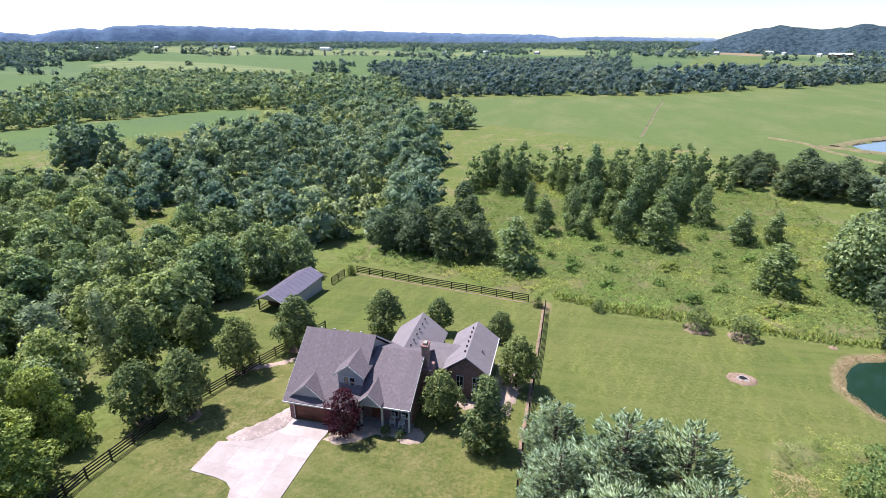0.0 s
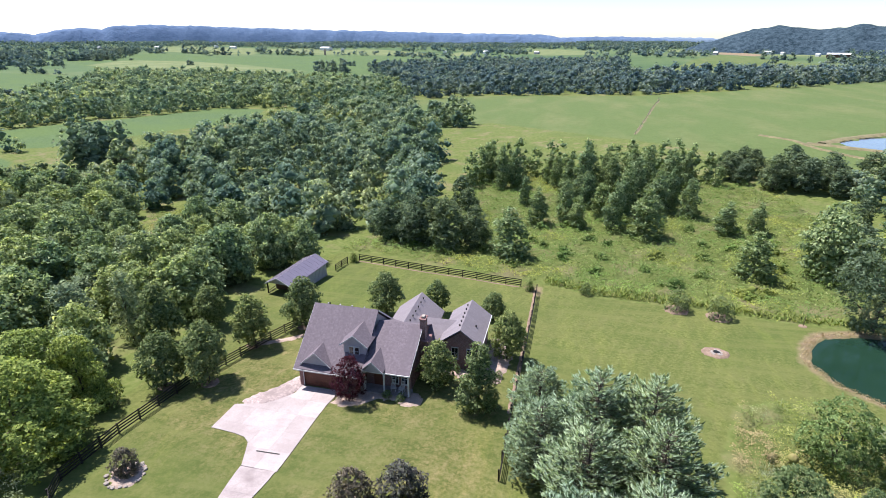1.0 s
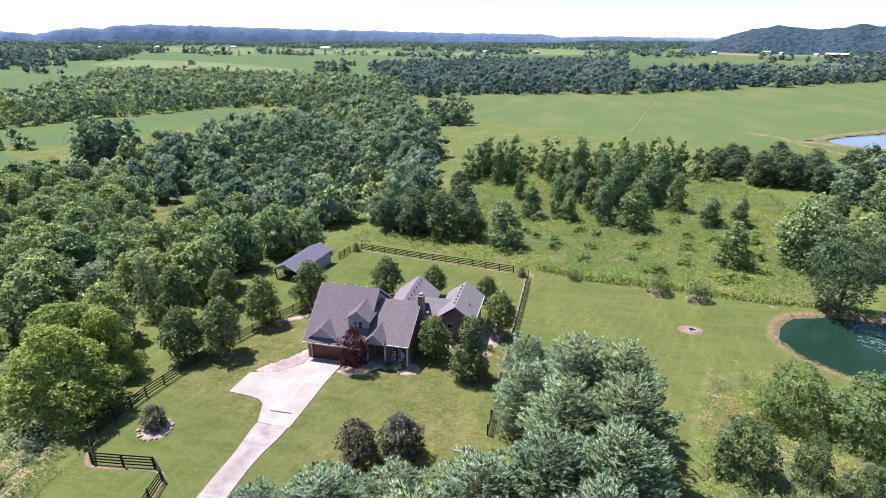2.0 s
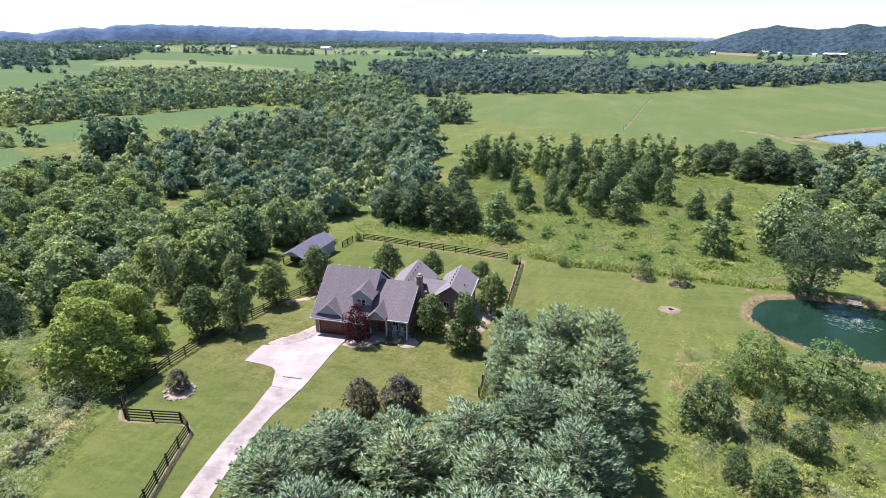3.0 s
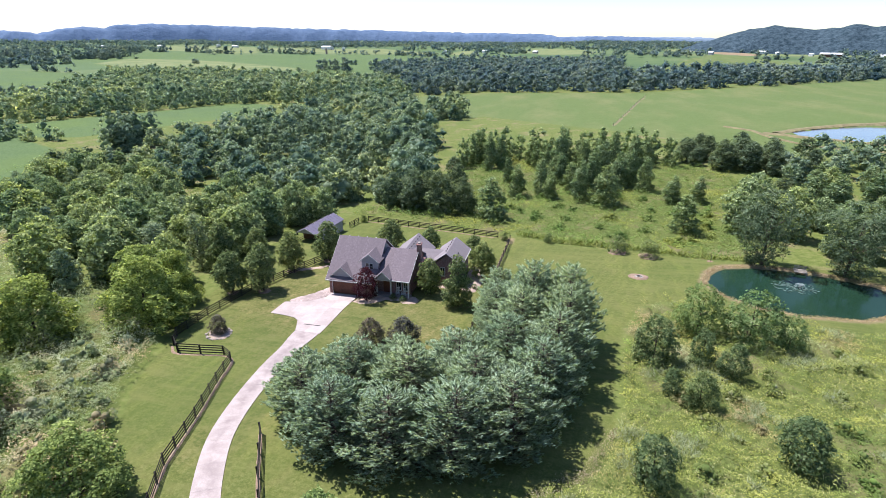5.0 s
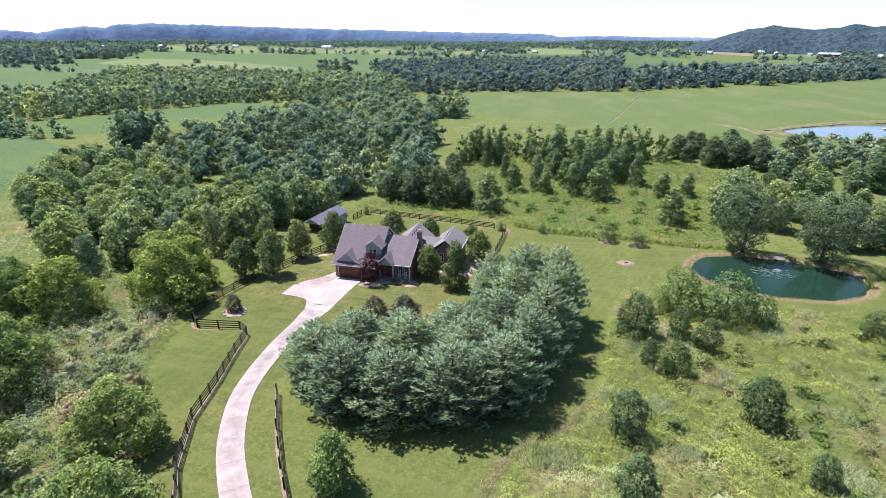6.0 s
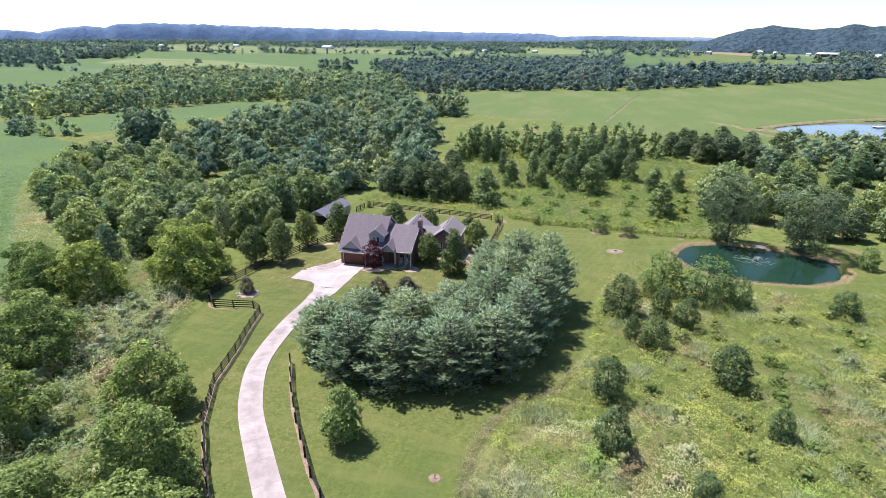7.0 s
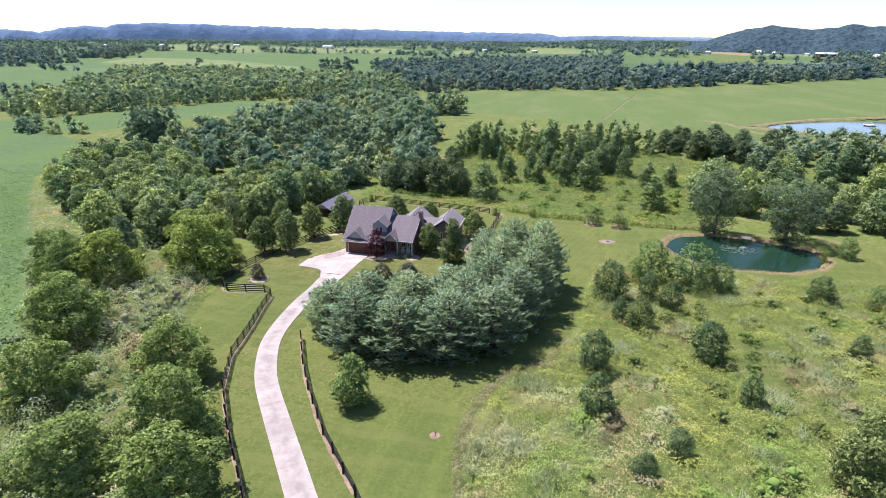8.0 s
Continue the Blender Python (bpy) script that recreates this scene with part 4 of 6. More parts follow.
ground_sheet("side_bed", [(-5.8, 45.5), (-3.6, 46.2), (-2.6, 52.5), (-4.2, 56.5), (-6.2, 56), (-6.2, 48)], MULCH,
             "pale mulch bed beside the bedroom wing", "garden bed", 0.08, 0.4)
ground_sheet("wing_bed", [(-10.6, 46.6), (-8.0, 46.2), (-6.6, 47), (-6.8, 48.0), (-10.8, 48.0)], MULCH,
             "pale mulch bed under the wing windows", "garden bed", 0.08, 0.35)
ground_sheet("fire_pit_ring", [(23.1 + 1.85 * math.cos(k * 0.4189), 60.5 + 1.55 * math.sin(k * 0.4189)) for k in range(15)], STRIP_SOIL,
             "round patch of bare tan soil on the lawn", "gravel", 0.1, 0.18)
ground_sheet("path", [(-37.8, 47.0), (-36.2, 47.2), (-32.8, 49.4), (-31.0, 51.4), (-31.6, 52.0), (-33.8, 50.2), (-37.4, 48.2)], MULCH,
             "worn tan path to the fence gate", "path", 0.03, 0.35)


for ring_x, ring_y, ring_r in [(-36.7, 38.4, 1.2), (-36.6, 47.5, 1.1), (-32.6, 54.2, 1.2), (-40.9, 36.3, 1.0), (-6.1, -4.6, 0.8), (20.4, 73.2, 1.9), (26.0, 71.8, 1.8)]:
    ground_sheet("tree_bed", [(ring_x + ring_r * math.cos(k * 0.524), ring_y + ring_r * math.sin(k * 0.524)) for k in range(12)], STRIP_SOIL,
                 "tan mulch patch round the foot of a tree", "garden bed", 0.06, 0.2)


def ribbon(points, half, label, material=None, rise=0.05):
    """A strip of bare soil along a line."""
    line = smooth_line([(x, y, 0) for x, y in points], 0.5)
    rng = random.Random(len(line))
    rows = []
    for i, p in enumerate(line):
        d = (line[min(i + 1, len(line) - 1)] - line[max(i - 1, 0)]).normalized()
        side = Vector((-d.y, d.x, 0))
        rows.append([(q.x, q.y, level(q.x, q.y) + lift) for q, lift in
                     ((p + side * half * rng.uniform(0.6, 1.3), -0.03), (p + side * half * 0.4, rise), (p - side * half * 0.4, rise),
                      (p - side * half * rng.uniform(0.6, 1.3), -0.03))])
    v = np.array(rows).reshape(-1, 3)
    n = len(rows)
    idx = np.arange(n * 4).reshape(n, 4)
    faces = np.stack([idx[:-1, :-1], idx[:-1, 1:], idx[1:, 1:], idx[1:, :-1]], -1).reshape(-1, 4)
    return tagged(new("soil_strip", fast_mesh("soil_strip", v, faces, material or MULCH)), label, "soil", kind="structure")


for strip in WORN[:4]:
    ribbon(strip, 0.24, "strip of bare tan soil under a fence", STRIP_SOIL)


BANK_SOIL = plain("dry_bank_soil", (0.190, 0.165, 0.085), 0.95, grain=3, amount=0.25)
ribbon([(x + (x - 140) * 0.07, y + (y - 210) * 0.14) for x, y in FAR_POND] + [(85, 208)], 2.2, "dry tan bank round the far pond", BANK_SOIL, 0.35)
ribbon([(75, 226), (82, 214), (86, 196), (97, 180), (118, 172)], 1.1, "worn tan track beside the far pond", BANK_SOIL, 0.35)


ribbon(WORN[4], 0.9, "worn tan track along the pasture fence", BANK_SOIL, 0.06)


def flat_sheet(name, poly, z, material, label):
    bm = bmesh.new()
    bm.faces.new([bm.verts.new((x, y, z)) for x, y in poly])
    ob = part(name, bm, material)
    return tagged(ob, label, "water", kind="structure")


def rounded(poly, step=1.0):
    pts = [(x, y, 0) for x, y in poly]
    return [(p.x, p.y) for p in smooth_line(pts + pts[:1], step)][:-1]


flat_sheet("pond_water", rounded([(x + (x - 48.5) * 0.03, y + (y - 60.5) * 0.05) for x, y in POND]), POND_Z, POND_WATER, "dark green garden pond water")
flat_sheet("far_pond_water", rounded([(x + (x - 140) * 0.02, y + (y - 210) * 0.03) for x, y in FAR_POND], 3.0), FAR_POND_Z, FAR_WATER,
           "pale blue farm pond in the pasture")


def stone_mesh(seed, material):
    rng = random.Random(seed)
    bm = bmesh.new()
    bmesh.ops.create_icosphere(bm, subdivisions=1, radius=1)
    for v in bm.verts:
        v.co *= rng.uniform(0.75, 1.15)
        v.co.z *= 0.6
    me = bpy.data.meshes.new("stone")
    bm.to_mesh(me)
    bm.free()
    me.materials.append(material)
    return me


STONES = [stone_mesh(k, STONE) for k in range(5)]


def stone_ring(name, cx, cy, rx, ry, count, size, label):
    ring = thing(name, label, "stone ring", (cx, cy, level(cx, cy)))
    rng = random.Random(count)
    for k in range(count):
        a = 2 * math.pi * (k + rng.uniform(-0.3, 0.3)) / count
        x, y = rx * math.cos(a) * rng.uniform(0.92, 1.08), ry * math.sin(a) * rng.uniform(0.92, 1.08)
        ob = new("stone", STONES[k % 5])
        ob.parent = ring
        s = size * rng.uniform(0.7, 1.3)
        ob.matrix_basis = pose(x, y, level(cx + x, cy + y) - level(cx, cy) + s * 0.3, 0, 0, rng.uniform(0, 360)) @ Matrix.Diagonal((s, s, s, 1))
    return ring


stone_ring("fire_pit", 23.2, 60.5, 0.62, 0.62, 11, 0.26, "ring of pale field stones with a dark hearth on the lawn")
stone_ring("rock_border", -34.3, 23.3, 1.6, 1.5, 18, 0.22, "ring of pale rocks round a bronze shrub")
bm = bmesh.new()
add_tube(bm, [(23.2, 60.5, level(23.2, 60.5) + 0.02), (23.2, 60.5, level(23.2, 60.5) + 0.16)], [0.52, 0.5], 12)
tagged(part("hearth", bm, DARK_METAL), "black ash hearth inside the stone ring", "fire pit")


def build_fountain():
    x, y = 49.2, 62.6
    ob = thing("fountain", "small spraying pond fountain with white foam", "fountain", (x, y, POND_Z))
    rng = random.Random(5)
    n = Nodes("water_spray")
    n.surface((0.42, 0.46, 0.47), 0.3, 0, None, 0.3)
    bm = bmesh.new()
    add_tube(bm, [(0, 0, -0.1), (0, 0, 0.15)], [0.22, 0.18], 10)
    part("float", bm, DARK_METAL, ob)
    for k in range(16):
        a, reach = 2 * math.pi * k / 16 + rng.uniform(-0.1, 0.1), rng.uniform(0.5, 1.0)
        pts = [(reach * t * math.cos(a), reach * t * math.sin(a), 0.1 + 2.6 * t - 2.7 * t * t) for t in (0, 0.25, 0.5, 0.75, 1.0)]
        part("jet", tube(pts, [0.012, 0.017, 0.02, 0.022, 0.014], 4), n.mat, ob)
    foam = Nodes("foam")
    foam.surface(foam.ramp(foam.noise(foam.local(), 3), [(0.35, (0.045, 0.085, 0.070)), (0.75, (0.150, 0.200, 0.185))]), 0.5)
    bm = bmesh.new()
    for k in range(170):
        a, r = rng.uniform(0, 6.283), 0.3 + 3.2 * rng.random() ** 0.8
        s = rng.uniform(0.04, 0.15)
        cx, cy = r * math.cos(a) - 0.8, r * math.sin(a) * 0.8
        bm.faces.new([bm.verts.new((cx + s * 2.2 * math.cos(b) * rng.uniform(0.5, 1.3), cy + s * math.sin(b) * rng.uniform(0.5, 1.3), 0.006 + k * 0.0004))
                      for b in [j * math.pi / 3 for j in range(6)]])
    tagged(part("foam", bm, foam.mat, ob), "flecks of pale foam on the water", kind="stuff")


build_fountain()


def build_dock():
    ob = thing("dock", "small weathered wooden bench dock at the pond edge", "dock", (51.6, 69.6, POND_Z), -12)
    for k in range(7):
        part("plank", box(-1.0, 1.0, -1.3 + k * 0.28, -1.06 + k * 0.28, 0.45, 0.5), STONE, ob)
    for x in (-0.9, 0.85):
        for y in (-1.25, 0.5):
            part("post", box(x, x + 0.1, y, y + 0.1, -1.3, 1.2 if y > 0 else 0.45), STONE, ob)
    part("rail", box(-0.9, 0.95, 0.5, 0.56, 0.95, 1.08), STONE, ob)
    part("rail", box(-0.9, 0.95, 0.5, 0.56, 0.70, 0.80), STONE, ob)


build_dock()


def build_marker(x, y, h, name, label):
    z = level(x, y)
    ob = thing(name, label, "sapling", (x, y, z))
    part("stem", tube([(0, 0, -0.1), (0.04, 0, h * 0.6), (0, 0.05, h)], [0.05, 0.04, 0.02]), BARK, ob)
    part("twig", tube([(0.03, 0, h * 0.5), (0.3, 0.1, h * 0.85)], [0.025, 0.01]), BARK, ob)
    part("twig", tube([(0.03, 0, h * 0.6), (-0.25, -0.1, h * 0.9)], [0.025, 0.01]), BARK, ob)
    bm = bmesh.new()
    add_tube(bm, [(0, 0, -0.05), (0, 0, 0.06)], [0.62, 0.5], 12)
    part("mulch_ring", bm, STRIP_SOIL, ob, "tan mulch ring")


build_marker(37.0, 70.9, 1.7, "sapling", "thin sapling in a pale mulch ring")
build_marker(3.5, -7.4, 0.6, "sapling", "tiny sapling in a tan mulch ring")


# ---------------------------------------------------------------- vegetation
def unit(v):
    return v / np.maximum(np.linalg.norm(v, axis=-1, keepdims=True), 1e-9)


def leaf_cards(rng, pos, facing, size, narrow=0.55, loose=0.5):
    """Pointed leaf sprays at pos, that face roughly outwards."""
    n = len(pos)
    nrm = unit(facing + loose * rng.normal(size=(n, 3)))
    nrm = np.where((nrm * facing).sum(1, keepdims=True) < 0, -nrm, nrm)
    tan = unit(np.cross(nrm, rng.normal(size=(n, 3))))
    bit = np.cross(nrm, tan)
    s = (size * rng.uniform(0.6, 1.35, n))[:, None]
    return np.stack([pos + tan * s, pos - tan * s * 0.8 + bit * s * narrow, pos - tan * s * 0.8 - bit * s * narrow], 1)


def clumped(rng, p, d, per, spread, lift=0.65, turn=0.33):
    """Bunches of leaves round each twig end, that all turn to the same side."""
    nrm = unit(d * 0.75 + (0, 0, lift) + turn * rng.normal(size=d.shape))
    nrm, at = np.repeat(nrm, per, 0), np.repeat(p, per, 0)
    off = rng.normal(size=at.shape) * spread
    off = off - nrm * (off * nrm).sum(1, keepdims=True) * 0.80
    return at + off, nrm


def lumps(x, y, scale, seed):
    """Smooth random bumps, 0 to 1, about scale across."""
    table = np.random.default_rng(seed).random((64, 64))
    u, v = np.asarray(x) / scale, np.asarray(y) / scale
    i, j = np.floor(u).astype(int), np.floor(v).astype(int)
    a, b = u - i, v - j
    a, b = a * a * (3 - 2 * a), b * b * (3 - 2 * b)
    i, j, k, m = i % 64, j % 64, (i + 1) % 64, (j + 1) % 64
    return table[i, j] * (1 - a) * (1 - b) + table[k, j] * a * (1 - b) + table[i, m] * (1 - a) * b + table[k, m] * a * b


def quads_mesh(name, quads, material, normals=None, tints=None):
    """Loose leaves joined into one mesh; normals: the way each corner is lit, as part of its clump; tints: a shade for each leaf."""
    q = quads.reshape(-1, 3)
    me = fast_mesh(name, q, np.arange(len(q)).reshape(-1, quads.shape[1]), material)
    if normals is not None:
        me.polygons.foreach_set("use_smooth", np.ones(len(me.polygons), bool))
        me.attributes.new("custom_normal", "FLOAT_VECTOR", "POINT").data.foreach_set("vector", normals.astype(np.float32).ravel())
    if tints is not None:
        me.attributes.new("tree_tint", "FLOAT", "POINT").data.foreach_set("value", np.repeat(tints, quads.shape[1]).astype(np.float32))
    return me


def lit(rng, d, jitter=0.58):
    """Corner normals of leaves on a clump that looks out along d."""
    return np.repeat(unit(d + (0, 0, 0.35) + jitter * rng.normal(size=d.shape)), 3, 0)



def crown_points(rng, h, r, low, lobes, n, shape, rough=0.42, core=0.8):
    """Points over the clumps of a crown, and the way that each looks out."""
    k = rng.uniform(0.06, 1.0, lobes)
    prof = {"round": np.sqrt(np.clip(1 - (2 * k - 0.9) ** 2 * 0.82, 0.05, 1)),
            "cone": 0.25 + 0.85 * (1 - k) ** 0.75 * np.clip(k * 7, 0.4, 1),
            "egg": np.clip(np.sin(math.pi * np.clip(k * 0.86 + 0.12, 0, 1)) ** 0.7, 0.15, 1),
            "poplar": np.clip(1.1 * (1 - k) ** 0.40 * np.clip(k * 3 + 0.5, 0, 1), 0.2, 1),
            "wild": rng.uniform(0.55, 1.15, lobes) * np.clip(1.15 - 0.75 * k ** 2, 0.3, 1),
            "vase": np.clip(0.35 + 0.9 * k - 0.75 * np.clip(k - 0.75, 0, 1) * 3, 0.2, 1)}[shape]
    a = rng.uniform(0, 2 * math.pi, lobes) + np.arange(lobes) * 2.4
    rad = r * prof
    lr = np.clip(r * rough * rng.uniform(0.55, 1.4, lobes) * (0.55 + 0.5 * prof), 0.15, None)
    off = np.clip(rad - lr * 0.75, 0, None) * np.sqrt(rng.uniform(0.35, 1.0, lobes))
    c = np.stack([off * np.cos(a), off * np.sin(a), low + k * (h - low) - lr * 0.45], -1)
    c[0] = (0, 0, h - lr[0])
    kc = np.linspace(0.08, 0.85, 6 if lobes > 20 else 2 if lobes > 4 else 0)
    pc = np.interp(kc, np.sort(k), prof[np.argsort(k)])
    c = np.concatenate([c, np.stack([0 * kc, 0 * kc, low + kc * (h - low)], -1)])
    lr = np.concatenate([lr, np.clip(r * 0.62 * pc, 0.2, None)])
    lobes = len(lr)
    w = lr ** 2 / (lr ** 2).sum()
    pick = rng.choice(lobes, n * 3, p=w)
    d = unit(rng.normal(size=(n * 3, 3)) + (0, 0, 0.22))
    flat = np.array([1, 1, 0.78])
    p = c[pick] + d * flat * lr[pick][:, None] * rng.uniform(0.90, 1.06, n * 3)[:, None]
    gap = np.min(np.linalg.norm((p[:, None] - c[None]) / flat, axis=2) / lr[None] + 9 * (np.arange(lobes)[None] == pick[:, None]), axis=1)
    good = np.nonzero((gap > 0.78) & (p[:, 2] > low * 0.6))[0][:n]
    # leafy cores of the clumps, eight facets each
    ends = np.concatenate([np.eye(3), -np.eye(3)]) * flat
    facets = np.array([(0, 1, 2), (1, 3, 2), (3, 4, 2), (4, 0, 2), (1, 0, 5), (3, 1, 5), (4, 3, 5), (0, 4, 5)])
    cores = (c[:, None] + ends[None] * (lr * core)[:, None, None])[:, facets].reshape(-1, 3, 3)
    outward = np.tile(unit(ends)[facets].reshape(-1, 3), (lobes, 1))
    mid = np.array([0, 0, low + 0.45 * (h - low)])
    d = unit(d + 0.3 * unit(p - mid))
    return p[good], d[good], cores, outward


def trunk_bm(rng, h, low, thick, limbs=5, spread=1.0):
    bm = bmesh.new()
    lean = rng.normal(size=2) * 0.03 * h
    add_tube(bm, [(0, 0, -0.4), (0, 0, 0.1), (lean[0] * 0.4, lean[1] * 0.4, h * 0.4), (lean[0], lean[1], h * 0.8)],
             [thick * 1.35, thick, thick * 0.65, thick * 0.15], 7)
    for k in range(limbs):
        a = k * 2.4 + rng.uniform(0, 1)
        z = low + (h * 0.55 - low * 0.5) * k / max(1, limbs)
        out = spread * rng.uniform(0.5, 0.8)
        x, y = lean * 0.4
        add_tube(bm, [(x, y, z), (x + out * 0.5 * math.cos(a), y + out * 0.5 * math.sin(a), z + h * 0.12),
                      (x + out * math.cos(a), y + out * math.sin(a), z + h * 0.22)], [thick * 0.4, thick * 0.26, thick * 0.06], 5)
    return bm



def tree_kind(name, label, seeds, h, r, low, lobes, n, leaf, shape, material, thick=0.16, rough=0.42, narrow=0.55, category="tree", limbs=5, filled=True):
    """Several grown forms of one kind of tree, kept as meshes that each planted tree shares."""
    forms = []
    for s in seeds:
        rng = np.random.default_rng(s)
        p, d, cores, outward = crown_points(rng, h, r, low, lobes, n // 7, shape, rough, 0.5)
        out = np.repeat(d, 7, 0)
        p, d = clumped(rng, p, d, 7, leaf * 1.15)
        cards, way = leaf_cards(rng, p, d, leaf, narrow, 0.34), lit(rng, out)
        if filled:
            cards, way = np.concatenate([cards, cores]), np.concatenate([way, outward])
        crown = quads_mesh("crown", cards, material, way)
        bm = trunk_bm(rng, h, low, thick, limbs, r)
        trunk = bpy.data.meshes.new("trunk")
        bm.to_mesh(trunk)
        bm.free()
        trunk.materials.append(BARK)
        forms.append((trunk, crown))
    return {"name": name, "label": label, "forms": forms, "h": h, "r": r, "category": category}


def plant(kind, x, y, h, w, turn=None, label="", group="", crown_material=None):
    """One tree: an empty at its foot with its trunk and crown."""
    rng = random.Random(int(x * 131 + y * 977))
    trunk, crown = kind["forms"][rng.randrange(len(kind["forms"]))]
    root = new(kind["name"])
    root.empty_display_size = 0.3
    sx, sz = w / 2 / kind["r"], h / kind["h"]
    root.matrix_basis = pose(x, y, level(x, y) - 0.05, 0, 0, rng.uniform(0, 360) if turn is None else turn) @ Matrix.Diagonal((sx, sx * rng.uniform(0.92, 1.08), sz, 1))
    for nm, me in (("trunk", trunk), ("crown", crown)):
        ob = new(nm, me)
        ob.parent = root
    return tagged(root, label or kind["label"], kind["category"], group)


YARD = tree_kind("yard_tree", "leafy dark green yard tree on the lawn", (1, 2, 3), 7, 2.7, 0.9, 46, 4600, 0.15, "egg", LEAF_YARD, rough=0.26)
CONE = tree_kind("pear_tree", "dense dark green conical yard tree", (4, 5), 8, 2.6, 0.7, 46, 5200, 0.15, "cone", LEAF_YARD, rough=0.28)
MAPLE_RED = tree_kind("red_maple", "small dark red-leaved maple beside the garage", (6,), 5.2, 2.1, 0.6, 26, 3600, 0.13, "round", LEAF_RED, 0.1, rough=0.34, narrow=0.45, filled=False)
BRONZE = tree_kind("bronze_shrub", "rounded bronze-purple ornamental shrub on the lawn", (7, 8), 4.5, 2.1, 0.3, 26, 3400, 0.16, "round", LEAF_BRONZE, 0.1, narrow=0.5, category="shrub", filled=False)
SHRUB = tree_kind("shrub", "rounded dark green shrub on the lawn", (9, 10), 2.6, 1.7, 0.15, 14, 1500, 0.12, "round", LEAF_YARD, 0.06, category="shrub", limbs=3, filled=False)
BUSH_DRY = tree_kind("grass_clump", "tan-green ornamental grass clump at the fence corner", (11,), 1.9, 1.2, 0.1, 10, 900, 0.2, "round", REED, 0.04, category="shrub", limbs=2, narrow=0.15)
WOOD = tree_kind("woodland_tree", "broad leafy woodland tree", (12, 13, 14, 15), 9, 3.9, 0.5, 84, 3200, 0.26, "round", LEAF_WOOD, 0.17, rough=0.21, narrow=0.6)
LACY = tree_kind("walnut_tree", "light green feathery walnut tree at the field edge", (16, 17), 8, 3.9, 0.3, 56, 3900, 0.26, "wild", LEAF_WOOD, 0.15, rough=0.25, narrow=0.45, filled=False)
FEATHERY = tree_kind("locust_tree", "light green feathery locust tree at the field edge", (36, 37, 38), 8, 3.9, 0.2, 84, 17500, 0.125, "wild", LEAF_LOCUST, 0.15, rough=0.20, narrow=0.58, filled=False)
DUSKY = tree_kind("clump_tree", "upright dusky grey-green tree in a dense meadow clump", (40, 41, 42), 10, 3.2, 0.2, 50, 3600, 0.22, "egg", LEAF_POND, 0.16, rough=0.26)
ROW = tree_kind("plantation_tree", "upright mid-green plantation tree in the meadow", (19, 20, 21), 10, 2.6, 0.2, 50, 3000, 0.21, "poplar", LEAF_ROW, 0.15, rough=0.26)
MEADOW = tree_kind("meadow_tree", "dense young dark green tree in the weedy meadow", (22, 23, 43), 5, 2.05, 0.1, 40, 4200, 0.12, "egg", LEAF_MEADOW, 0.09, rough=0.33, filled=False)
WILLOW = tree_kind("willow_tree", "big grey-green willow leaning over the pond", (24, 25), 14, 6.3, 0.6, 60, 7000, 0.30, "vase", LEAF_POND, 0.32, rough=0.27, narrow=0.3, limbs=9, filled=False)
ASH = tree_kind("young_ash_tree", "airy light green young tree in the meadow", (26, 27), 7.5, 3.9, 0.4, 40, 4400, 0.19, "round", LEAF_LIGHT, 0.12, rough=0.27, narrow=0.5, limbs=7, filled=False)
ELM = tree_kind("elm_tree", "dark green shaggy tree at the meadow edge", (39,), 8, 3.6, 0.2, 40, 14000, 0.15, "wild", LEAF_YARD, 0.15, rough=0.27, narrow=0.55, filled=False)
LAWN_TREE = tree_kind("young_maple", "young light green tree alone on the lawn", (44,), 6, 2.2, 0.5, 34, 4200, 0.15, "egg", LEAF_LOCUST, 0.09, rough=0.3, narrow=0.5)
CEDAR = tree_kind("cedar_tree", "blue-green cedar among the woodland", (28, 29), 9, 2.9, 0.3, 30, 2200, 0.24, "cone", NEEDLE_DARK, 0.14, rough=0.30, narrow=0.3)


